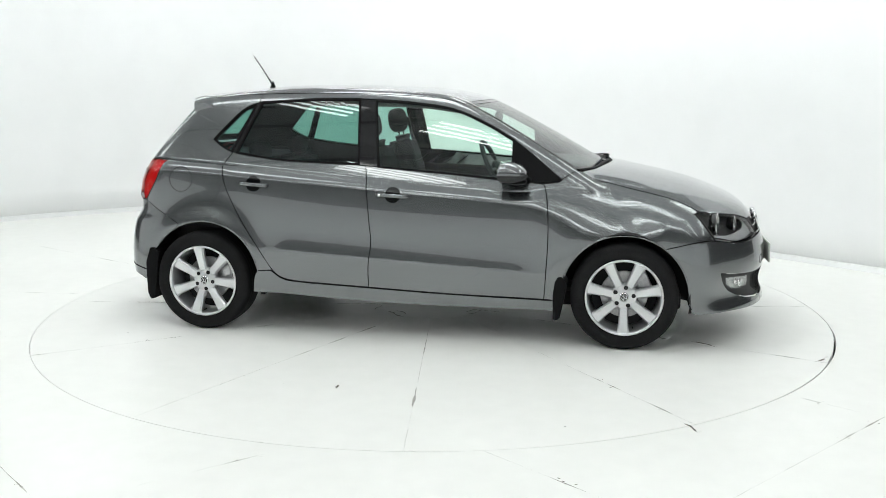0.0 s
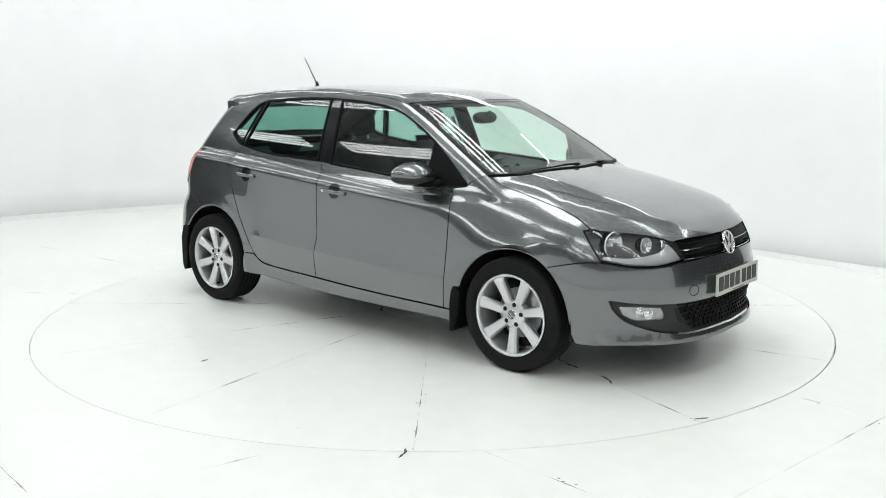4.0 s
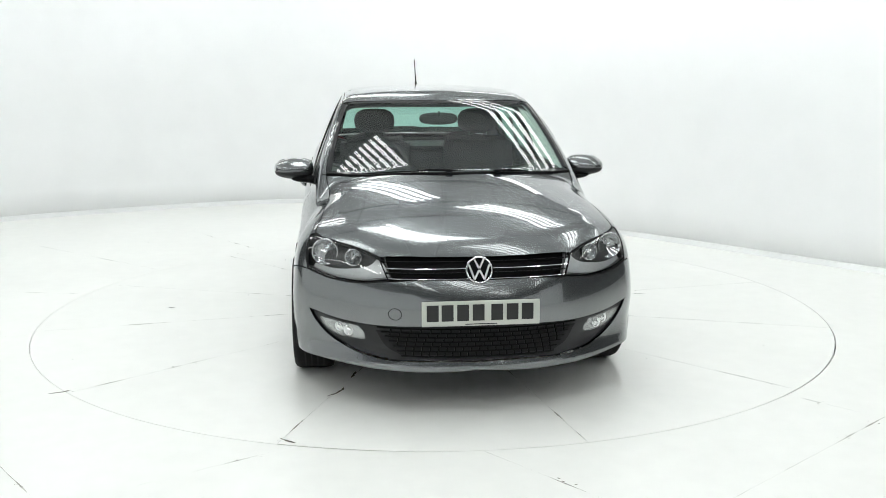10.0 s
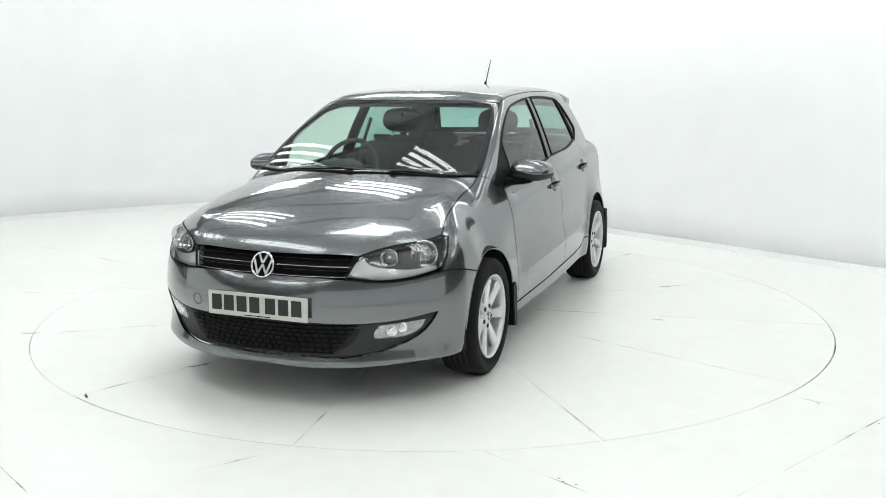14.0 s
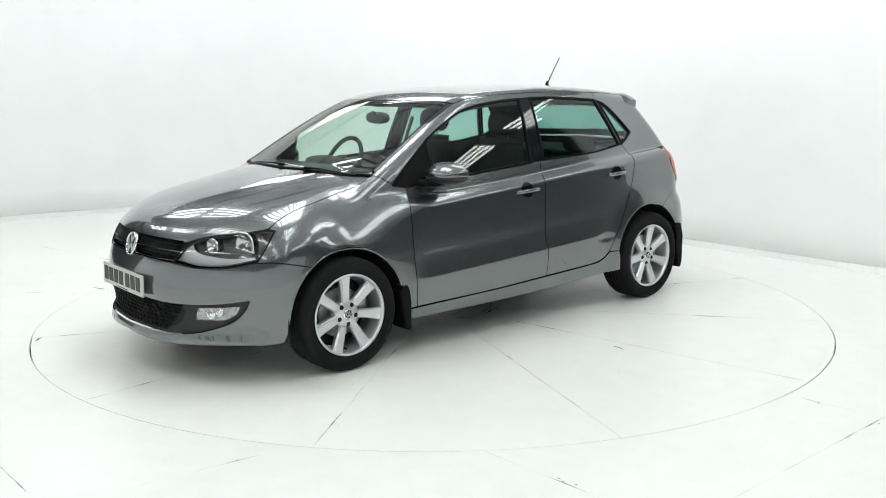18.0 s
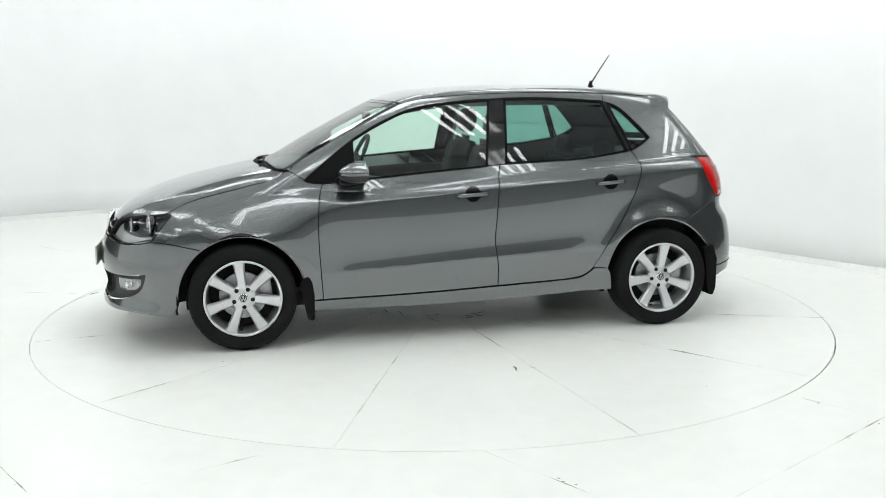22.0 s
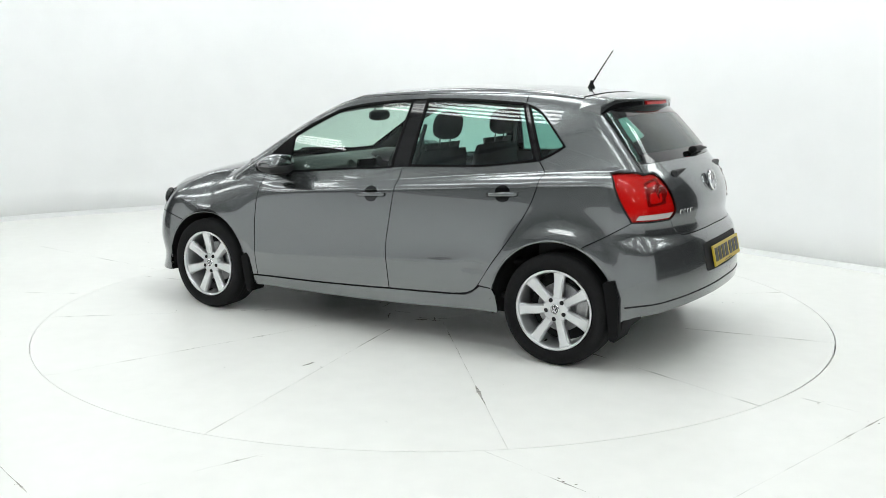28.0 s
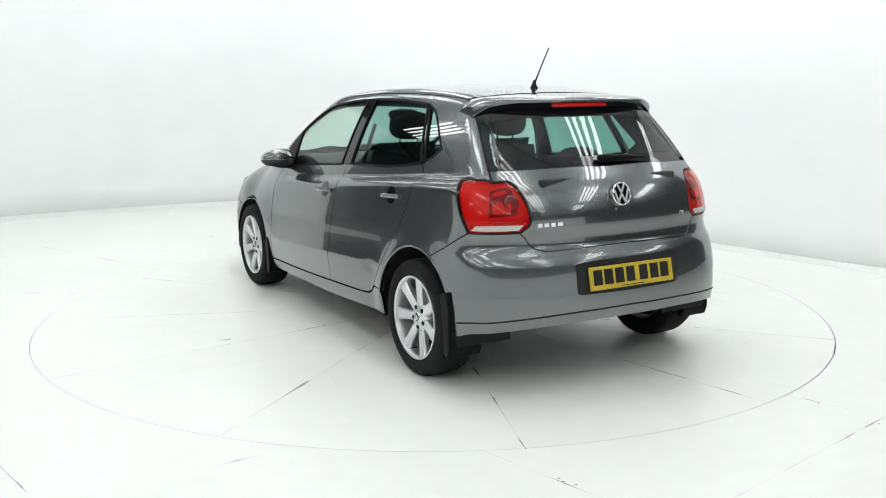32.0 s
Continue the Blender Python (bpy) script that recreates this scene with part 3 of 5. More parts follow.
def build_table():
    table = thing("turntable", pose(0, 0, 0), "round white painted turntable of wedge boards", "turntable")
    n = 12
    rnd = random.Random(9)
    first, gap = -21.3, 0.0006
    for s in range(n):
        a0, a1 = radians(first + 30 * s), radians(first + 30 * (s + 1))
        pts, r0 = [], 0.35
        for k in range(13):
            a = a0 + (a1 - a0) * k / 12
            rim = TABLE_R - 0.005 * wide_gap(a, -47, -12)
            pts.append((rim * math.cos(a), rim * math.sin(a)))
        for k in range(5, -1, -1):
            a = a0 + (a1 - a0) * k / 5
            pts.append((r0 * math.cos(a), r0 * math.sin(a)))
        q = inset(np.array(pts), gap)
        m = len(q)
        verts = [(x, y, 0.0) for x, y in q] + [(x, y, -0.03) for x, y in q]
        faces = [tuple(range(m))] + [(i, i + m, (i + 1) % m + m, (i + 1) % m) for i in range(m)]
        mesh_part("board", verts, faces, M_TABLE, table)
    q = [(0.348 * math.cos(k * math.tau / 48), 0.348 * math.sin(k * math.tau / 48)) for k in range(48)]
    verts = [(x, y, 0.0) for x, y in q] + [(x, y, -0.03) for x, y in q]
    mesh_part("hub_plate", verts, [tuple(range(48))] + [(i, i + 48, (i + 1) % 48 + 48, (i + 1) % 48) for i in range(48)], M_TABLE, table)
    mesh_part("joint_bed", [(2.4 * math.cos(k * math.tau / 48), 2.4 * math.sin(k * math.tau / 48), -0.012) for k in range(48)], [tuple(range(48))], M_TABLE, table)
    for s in range(n):
        a = radians(first + 30 * s)
        lo = rnd.uniform(0.4, 1.2)
        seam_strip(lo * math.cos(a), lo * math.sin(a), 2.46 * math.cos(a), 2.46 * math.sin(a), 0.0, rnd, table, 0.0007, 4)
    for x, y, s in ((1.498, -1.921, 1.0), (2.252, -0.876, 1.0), (-0.205, 1.467, 1.6)):
        for k in range(4):
            speck(x + rnd.uniform(-0.03, 0.03), y + rnd.uniform(-0.02, 0.02), rnd, table)
    for k in range(22):
        a, r = rnd.uniform(0, math.tau), 0.35 + rnd.choice((0, 0, 0.01, 0.06, -0.05))
        crack(r * math.cos(a), r * math.sin(a), math.degrees(a) + (90 if k % 4 else rnd.uniform(0, 60)), rnd.uniform(.05, .16), rnd, table)
    for x, y, turn, long in ((1.62, -.615, -20, .17), (1.38, -.55, -20, .12), (1.498, -1.921, -52, .12), (2.252, -.876, 70, .08), (-.134, 1.412, 80, .10), (-.122, -1.757, 92, .06)):
        crack(x, y, turn, long, rnd, table, 0.007)
    for k in range(18):
        a, r = rnd.uniform(0, math.tau), 0.3 + 2.1 * math.sqrt(rnd.random())
        speck(r * math.cos(a), r * math.sin(a), rnd, table)
    return table


build_floor()
build_wall("wall_round", WALL_LINE, "smooth white painted wall curving round the turntable", WALL_TOP)
# added wall out of view: its white shows in the doors' reflections
build_wall("wall_front_bounce", FRONT_LINE, "unseen low white wall, added to brighten reflections in the car", 1.75)
build_hall()
for bx, by, bt, bl, bc, bp in BANKS:
    lamp_bank(bx, by, BANK_Z, bt, bl, bc, bp)
table = build_table()


# ---- the car ----
DOOR_F = [(.772, .74, .903), (.791, .75, .874), (.81, .80, .74), (.814, .827, .587), (.806, .84, .40), (.798, .826, .27)]
B_LINE = [(-.242, .727, .986), (-.222, .784, .843), (-.201, .825, .654), (-.191, .833, .557), (-.205, .839, .426), (-.209, .83, .30)]
DOOR_R = [(-1.075, .685, 1.046), (-1.117, .709, .985), (-1.105, .75, .922), (-1.065, .787, .81), (-.972, .823, .649), (-.873, .841, .504), (-.79, .842, .379), (-.725, .833, .332), (-.629, .831, .316)]
SILL_R, SILL_F = [(-.629, .831, .316), (-.209, .83, .30)], [(-.209, .83, .30), (.277, .828, .28), (.798, .826, .27)]
BELT_F = [(-.242, .727, .986), (.132, .74, .955), (.582, .743, .915), (.772, .74, .903)]
BELT_R = [(-.242, .727, .986), (-.5, .72, .996), (-.754, .71, 1.007), (-1.075, .685, 1.046)]
WIN_BACK = [(-1.205, .65, 1.122), (-1.136, .627, 1.198), (-1.038, .593, 1.298), (-.936, .575, 1.347)]
WIN_TOP = [(-.936, .575, 1.347), (-.583, .572, 1.366), (-.305, .575, 1.368), (-.032, .586, 1.349), (.237, .602, 1.311), (.438, .634, 1.23), (.635, .671, 1.117), (.878, .722, .926)]
NOTCH = [(.878, .722, .926), (.86, .73, .912), (.772, .74, .903)]
SCREEN_SIDE = [(.967, .67, .975), (.80, .655, 1.09), (.585, .62, 1.22), (.31, .565, 1.335)]
DITCH_F = [(.31, .565, 1.335), (.1, .552, 1.372), (-.3, .55, 1.40), (-.7, .545, 1.405), (-.936, .538, 1.398)]
DITCH_R = [(-.936, .538, 1.398), (-1.1, .53, 1.39), (-1.24, .52, 1.37)]
GATE_SIDE = [(-1.24, .52, 1.37), (-1.32, .56, 1.33), (-1.42, .585, 1.26), (-1.59, .63, 1.049), (-1.63, .63, 1.005)]
TAIL_OUT = [(-1.63, .63, 1.005), (-1.57, .64, 1.0), (-1.47, .69, .99)], [(-1.47, .69, .99), (-1.54, .745, .87), (-1.607, .751, .769)]
TAIL_IN = [(-1.63, .63, 1.005), (-1.665, .555, 1.007), (-1.722, .516, .932), (-1.744, .498, .841), (-1.746, .505, .802), (-1.737, .548, .770)]
BUMP_R = [(-1.607, .751, .767), (-1.5, .79, .70), (-1.376, .815, .631)]
ARCH_R = (-1.225, .30, .355)
ARCH_F = (1.235, .292, .348)
WING_TOP = [(.985, .665, .968), (1.2, .672, .92), (1.343, .675, .869), (1.5, .69, .82), (1.622, .723, .770)]
LAMP_OUT = [(1.622, .723, .770), (1.597, .747, .761)], [(1.597, .747, .761), (1.651, .762, .691), (1.706, .756, .612)]
LAMP_TOP = [(1.622, .723, .771), (1.702, .671, .755), (1.832, .528, .727), (1.907, .433, .692)]
LAMP_IN = [(1.907, .433, .692), (1.972, .395, .597)]
LAMP_LOW = [(1.972, .395, .597), (1.909, .525, .581), (1.817, .649, .586), (1.706, .756, .612)]
BUMP_F = [(1.706, .756, .612), (1.62, .798, .608), (1.452, .825, .57)]
GRILLE_TOP = [(1.967, 0, .694), (1.958, .2, .696), (1.907, .433, .692)]
GRILLE_LOW = [(2.023, 0, .603), (2.0, .2, .600), (1.972, .395, .597)]
MOUTH_LOW = [(2.05, 0, .24), (2.005, .337, .24), (1.94, .47, .25), (1.885, .564, .273), (1.805, .666, .32), (1.768, .721, .375), (1.748, .749, .433)]
MOUTH_TOP = [(1.748, .749, .433), (1.85, .62, .41), (1.97, .45, .395), (2.04, .2, .405), (2.063, 0, .41)]
LIP = [(1.605, .805, .213), (1.813, .672, .208), (1.961, .456, .198), (2.022, .297, .195), (2.055, 0, .205)]
SCREEN_LOW = [(1.122, 0, .982), (1.06, .42, .98), (.967, .665, .977)]
SCREEN_TOP = [(.31, .565, 1.335), (.36, .3, 1.345), (.384, 0, 1.347)]
BONNET_BACK = [(.985, .665, .968), (1.07, .44, .985), (1.125, .2, .985), (1.145, 0, .978)]
BL_TOP = [(-1.44, 0, 1.33), (-1.425, .275, 1.329), (-1.375, .566, 1.30)]
BL_SIDE = [(-1.375, .566, 1.30), (-1.49, .60, 1.17), (-1.593, .627, 1.051)]
BL_LOW = [(-1.593, .627, 1.051), (-1.66, .4, 1.056), (-1.70, 0, 1.058)]
GATE_LOW = [(-1.737, .548, .770), (-1.776, .454, .682), (-1.815, .2, .685), (-1.82, 0, .688)]
BUMPR_LOW = [(-1.60, .79, .285), (-1.70, .75, .308), (-1.862, .38, .342), (-1.88, 0, .348)]

car = thing("car", pose(0, -0.014, 0), "dark metallic grey five-door hatchback with silver alloy wheels", "car")
QUARTER, RAIL, WING = Flat((-0.35, 0.85, 0.35)), Flat((0.1, 0.75, 0.65)), Flat((0.25, 0.75, 0.6))


def rev(line):
    return line[::-1]


line_door_f = outline(SIDE, BELT_F, DOOR_F, rev(SILL_F), rev(B_LINE))
line_door_r = outline(SIDE, BELT_R, DOOR_R, SILL_R, rev(B_LINE))
line_quarter = outline(QUARTER, rev(DOOR_R[:7]), [DOOR_R[0], (-1.15, .668, 1.085), WIN_BACK[0]], WIN_BACK, [WIN_BACK[-1], DITCH_R[0]], DITCH_R, GATE_SIDE, TAIL_OUT[0], TAIL_OUT[1], BUMP_R,
                       arc(*ARCH_R, 118, 12, 10))
line_rail = outline(RAIL, WIN_TOP, [WIN_TOP[-1], SCREEN_SIDE[0]], SCREEN_SIDE, DITCH_F, [DITCH_F[-1], WIN_TOP[0]])
line_wing = outline(WING, WING_TOP, LAMP_OUT[0], LAMP_OUT[1], BUMP_F, arc(*ARCH_F, 52, 168, 12), [(.893, .835, .36), (.89, .83, .27), (.798, .826, .27)], rev(DOOR_F), rev(NOTCH),
                    [NOTCH[0], SCREEN_SIDE[0]], [SCREEN_SIDE[0], WING_TOP[0]])
line_sill = outline(SIDE, [(.89, .83, .262), (.798, .826, .262), (.277, .828, .273), (-.209, .83, .292), (-.629, .831, .309), (-.733, .833, .325), (-.80, .84, .372)], [(-.80, .84, .372), (-.8785, .84, .372)], [(-.8785, .84, .372), (-.894, .84, .345), (-.905, .84, .30), (-.910, .82, .245)],
                    [(-.908, .82, .245), (-.26, .815, .215), (.274, .81, .205), (.89, .81, .205)], [(.89, .81, .205), (.89, .83, .262)])


def dent(p, n):
    """A shallow knock low in the left rear door."""
    u, v = (p[:, 0] + .74) / .07, (p[:, 2] - .475) / .028
    d = .006 * np.exp(-u * u - v * v)
    n = n + np.stack([-2 * u / .07 * d, 0 * d, -2 * v / .028 * d], 1)
    return p - n * d[:, None] * .8, n / np.linalg.norm(n, axis=1, keepdims=True)


doors = {}
for flip in (False, True):
    doors["f", flip] = panel("front_door", SIDE, line_door_f, M_PAINT, car, "grey front door", step=(.032, .0089), flip=flip)
    doors["r", flip] = panel("rear_door", SIDE, line_door_r, M_PAINT, car, "grey rear door" if flip else "grey rear door with a small dent", step=(.025, .0085), flip=flip, crown=None if flip else dent)
    panel("rear_quarter", QUARTER, line_quarter, M_PAINT, car, flip=flip, step=(.028, .016))
    panel("roof_rail", RAIL, line_rail, M_PAINT, car, flip=flip)
    panel("front_wing", WING, line_wing, M_PAINT, car, flip=flip, step=(.026, .014))
    panel("sill", SIDE, line_sill, M_PAINT, car, flip=flip, step=(.06, .012), gap=0.0003)
bonnet = panel("bonnet", TOP, outline(TOP, GRILLE_TOP, rev(LAMP_TOP), rev(WING_TOP), BONNET_BACK, [BONNET_BACK[-1], GRILLE_TOP[0]]), M_PAINT, car, whole=True, step=(.022, .022))
panel("roof", Flat((0, 0, 1)), outline(Flat((0, 0, 1)), DITCH_F, DITCH_R, [(-1.24, .52, 1.37), (-1.25, .3, 1.39), (-1.25, 0, 1.395)], [(-1.25, 0, 1.395), (.384, 0, 1.347)], rev(SCREEN_TOP)), M_PAINT, car, whole=True)
front_bumper = panel("front_bumper", FRONT, outline(FRONT, GRILLE_LOW, LAMP_LOW, BUMP_F, arc(*ARCH_F, 53, -4, 6), [(1.582, .82, .268), LIP[0]], LIP, [LIP[-1], MOUTH_LOW[0]], MOUTH_LOW, MOUTH_TOP,
                     [MOUTH_TOP[-1], GRILLE_LOW[0]]), M_PAINT, car, whole=True, step=0.03)
rear_bumper = panel("rear_bumper", REAR, outline(REAR, rev(GATE_LOW), [GATE_LOW[0], BUMP_R[0]], BUMP_R, arc(*ARCH_R, 118, 186, 7), [(-1.573, .80, .26), BUMPR_LOW[0]], BUMPR_LOW, [BUMPR_LOW[-1], GATE_LOW[-1]]),
                    M_PAINT, car, whole=True, step=0.03)
tailgate = panel("tailgate", REAR, outline(REAR, rev(BL_LOW), [BL_LOW[0], TAIL_IN[0]], TAIL_IN, GATE_LOW, [GATE_LOW[-1], BL_LOW[-1]]), M_PAINT, car, whole=True, step=0.03)
# glass
line_screen = outline(SCREEN, SCREEN_LOW, SCREEN_SIDE, SCREEN_TOP, [SCREEN_TOP[-1], SCREEN_LOW[0]])
line_back = outline(BACKLIGHT, BL_TOP, BL_SIDE, BL_LOW, [BL_LOW[-1], BL_TOP[0]])
screen = panel("windscreen", SCREEN, line_screen, M_SCREEN, car, "green-tinted windscreen", gap=0.004, off=0.003, edge=0, whole=True, step=0.04)
backlight = panel("rear_window", BACKLIGHT, line_back, M_PRIV, car, "dark tinted rear window", gap=0.004, off=0.003, edge=0, whole=True, step=0.04)
WIN_F = [(-.215, .59, 1.362), (-.032, .586, 1.345), (.237, .602, 1.307), (.438, .634, 1.226), (.60, .66, 1.132)]
line_win_f = outline(SIDE, WIN_F, [(.60, .66, 1.132), (.605, .74, .917)], [(.605, .74, .917), (.132, .74, .957), (-.165, .73, .978)], [(-.165, .73, .978), (-.19, .66, 1.17), (-.215, .59, 1.362)])
line_win_r = outline(SIDE, [(-.315, .58, 1.364), (-.583, .572, 1.362), (-.92, .575, 1.344)], [(-.92, .575, 1.344), (-.985, .63, 1.19), (-1.045, .68, 1.048)],
                     [(-1.045, .68, 1.048), (-.754, .71, 1.010), (-.285, .725, .994)], [(-.285, .725, .994), (-.30, .66, 1.18), (-.315, .58, 1.364)])
line_win_q = outline(SIDE, [(-.955, .575, 1.336), (-1.038, .593, 1.294), (-1.136, .627, 1.195), (-1.198, .65, 1.126)], [(-1.198, .65, 1.126), (-1.15, .668, 1.09), (-1.08, .68, 1.055)],
                     [(-1.08, .68, 1.055), (-1.02, .63, 1.19), (-.955, .575, 1.336)])
line_post = outline(SIDE, [(-.215, .59, 1.362), (-.315, .58, 1.364)], [(-.315, .58, 1.364), (-.30, .66, 1.18), (-.285, .725, .994)], [(-.285, .725, .994), (-.165, .73, .984)], [(-.165, .73, .984), (-.19, .66, 1.17), (-.215, .59, 1.362)])
line_tri = outline(SIDE, [(.605, .66, 1.13), (.635, .671, 1.112), (.75, .70, 1.027), (.87, .722, .926)], [(.87, .722, .926), (.855, .73, .914), (.605, .74, .915)], [(.605, .74, .915), (.605, .66, 1.13)])
line_div = outline(SIDE, [(-.92, .575, 1.344), (-.985, .63, 1.19), (-1.045, .68, 1.048)], [(-1.045, .68, 1.048), (-1.08, .68, 1.055)], [(-1.08, .68, 1.055), (-1.02, .63, 1.19), (-.955, .575, 1.336)], [(-.955, .575, 1.336), (-.92, .575, 1.344)])
for flip in (False, True):
    for name, ln, mat, par in (("front_side_window", line_win_f, M_GLASS, car), ("rear_side_window", line_win_r, M_PRIV, car), ("quarter_window", line_win_q, M_PRIV, car)):
        panel(name, SIDE, ln, mat, par, "green-tinted window pane", gap=0.003, off=0.006, edge=0, flip=flip, step=0.035)
        ring("window_seal", SIDE, ln, 0.011, M_BLACK, par, "black window seal", off=0.004, flip=flip, out=0.006)
    panel("door_post", SIDE, line_post, M_GLOSS, car, "gloss black door post", gap=-0.002, off=0.003, flip=flip, step=0.05)
    panel("window_divider", SIDE, line_div, M_GLOSS, car, gap=-0.003, off=0.002, flip=flip, step=0.05)
    panel("mirror_base", SIDE, line_tri, M_BLACK, car, "black triangle before the window", gap=-0.002, off=0.001, flip=flip, step=0.05)


# ---- wheels ----
def strokes(r, deep, wide):
    """Slanted bars of a round badge, on the plane y = 0."""
    out = []
    for u0, v0, u1, v1 in ((-.37, .84, -.02, .12), (.37, .84, .02, .12), (-.82, .42, -.40, -.78), (.82, .42, .40, -.78), (-.40, -.78, -.02, .0), (.40, -.78, .02, .0)):
        long, turn = math.hypot(u1 - u0, v1 - v0) * r, math.degrees(math.atan2(u1 - u0, v1 - v0))
        out.append(box_bm(r * wide, deep, long, pose((u0 + u1) / 2 * r, deep / 2 + .001, (v0 + v1) / 2 * r, 0, turn, 0)))
    return out


def build_wheel():
    """A seven-spoke alloy wheel; its outer face looks along +y, its hub is the origin."""
    w = new("wheel")
    tyre = lathe_bm([(.208, .085), (.222, .098), (.25, .104), (.272, .101), (.286, .092), (.2935, .075), (.295, .055), (.295, -.055), (.2935, -.075), (.286, -.092), (.262, -.102), (.208, -.085)], 72, close=True)
    part("tyre", tyre, M_RUBBER, w, "black rubber tyre", smooth=True)
    groove = bmesh.new()
    for y in (-.045, -.015, .015, .045):
        lathe_bm([(.2955, y - .004), (.2955, y + .004)], 60, bm=groove)
    part("tread_groove", groove, M_UNDER, w)
    rim = lathe_bm([(.206, .088), (.213, .094), (.213, .098), (.205, .099), (.199, .092), (.196, .070), (.190, .02), (.186, -.07), (.2, -.085)], 64)
    part("rim", rim, M_ALLOY, w, "silver alloy rim", smooth=True)
    for k in range(7):
        a = math.tau * k / 7 + math.pi / 2
        bm = bmesh.new()
        prof = [(.045, .026, .062, .03), (.07, .0235, .071, .034), (.12, .0255, .077, .034), (.17, .0295, .083, .032), (.188, .0325, .085, .03), (.2, .041, .086, .02)]
        rows = []
        for r, hw, top, dep in prof:
            rows.append([bm.verts.new((u, v, r)) for u, v in ((-hw, top - dep), (-hw, top - .010), (-hw * .72, top), (hw * .72, top), (hw, top - .010), (hw, top - dep))])
        for A, B in zip(rows, rows[1:]):
            for i in range(6):
                bm.faces.new((A[i], A[(i + 1) % 6], B[(i + 1) % 6], B[i]))
        bm.faces.new(rows[0])
        bm.faces.new(rows[-1][::-1])
        bmesh.ops.recalc_face_normals(bm, faces=bm.faces)
        bmesh.ops.transform(bm, matrix=Matrix.Rotation(a - math.pi / 2, 4, "Y"), verts=bm.verts)
        part("spoke", bm, M_ALLOY, w)
    part("hub", lathe_bm([(.0, .074), (.03, .074), (.036, .071), (.062, .068), (.074, .058), (.076, .03), (.06, .0), (.0, .0)], 40), M_ALLOY, w, smooth=True)
    cap = part("hub_cap", lathe_bm([(0, .078), (.022, .0785), (.027, .076), (.028, .07)], 32), M_CHROME, w, "chrome-ringed hub cap", smooth=True)
    part("hub_disc", lathe_bm([(0, .0805), (.020, .0800), (.021, .078)], 32), M_DARK, w)
    for bm in strokes(.0195, .002, .17):
        part("hub_mark", shift_bm(bm, (0, .079, 0)), M_SATIN, w)
    # near-black studs stand for the shaded lug holes
    for k in range(5):
        a = math.tau * k / 5 - math.pi / 2
        part("lug_hole_shade", shift_bm(lathe_bm([(0, .073), (.010, .073), (.0125, .068), (.013, .05)], 12), (.052 * math.cos(a), 0, .052 * math.sin(a))), M_UNDER, w)
    part("brake_disc", lathe_bm([(.06, .0), (.13, .0), (.13, -.02), (.06, -.02)], 40, close=True), M_DISC, w, "worn steel brake disc")
    part("caliper", box_bm(.07, .05, .12, pose(-.125, -.005, .02), .012), M_DISC, w, "grey brake caliper")
    part("back_plate", lathe_bm([(0, -.04), (.185, -.04)], 32), M_UNDER, w)
    part("valve", shift_bm(tube_bm([(0, .05, 0), (0, .075, 0)], .004, 6), (.03, 0, -.178)), M_BLACK, w)
    return w


def shift_bm(bm, v):
    bmesh.ops.translate(bm, vec=v, verts=bm.verts)
    return bm


first = build_wheel()
first.parent = car
tagged(first, "seven-spoke silver alloy wheel with black tyre")
first.matrix_basis = pose(AXLE_F, .742, .295, 0, 5, 0)
for x, y, turn, spin in ((AXLE_R, .742, 0, -7), (AXLE_F, -.742, 180, 26), (AXLE_R, -.742, 180, 8)):
    copy_thing(first, pose(x, y, .295, 0, 0, turn) @ pose(0, 0, 0, 0, spin, 0))


# ---- lamps, grilles, plates, mirrors and trim of the car ----
def circle_line(proj, centre, r, n=28):
    """A round line about a point of the skin."""
    c = proj.uv(snap(np.array([centre])))[0]
    return np.array([c + r * np.array((math.cos(k * math.tau / n), math.sin(k * math.tau / n))) for k in range(n)])


def sunk(pts, off):
    """Points snapped to the skin and moved off along its normal (plus: outwards)."""
    p = snap(np.array(pts, float))
    return p + slope(p) * off


def flank(bm, flip):
    if flip:
        bmesh.ops.scale(bm, vec=(1, -1, 1), verts=bm.verts)
        bmesh.ops.reverse_faces(bm, faces=bm.faces)
    return bm


def facing(at, way, spin=0):
    """A pose whose y axis points along way."""
    return Matrix.Translation(at) @ Vector(way).to_track_quat("Y", "Z").to_matrix().to_4x4() @ pose(0, 0, 0, 0, spin, 0)


def placed(bm, m):
    bmesh.ops.transform(bm, matrix=m, verts=bm.verts)
    return bm


# dark seals behind the shut lines
for flip in (False, True):
    for path in (DOOR_F, B_LINE, DOOR_R, SILL_R + SILL_F[1:], BUMP_F, BUMP_R, WING_TOP, TAIL_OUT[1], GATE_SIDE, LAMP_TOP, NOTCH):
        line = sunk(smooth_line(path, 3), -0.016)
        part("seal", flank(tube_bm(line, 0.009, 6), flip), M_UNDER, car)
for path in (GATE_LOW, BONNET_BACK, SCREEN_LOW, SCREEN_TOP, BL_TOP):
    half = [tuple(p) for p in sunk(smooth_line(path, 3), -0.016)]
    if abs(half[0][1]) < 0.02:
        half = half[::-1]
    line = half + [(x, -y, z) for x, y, z in half[::-1][1:]]
    part("seal", tube_bm(line, 0.009, 6), M_UNDER, car)

# screen borders


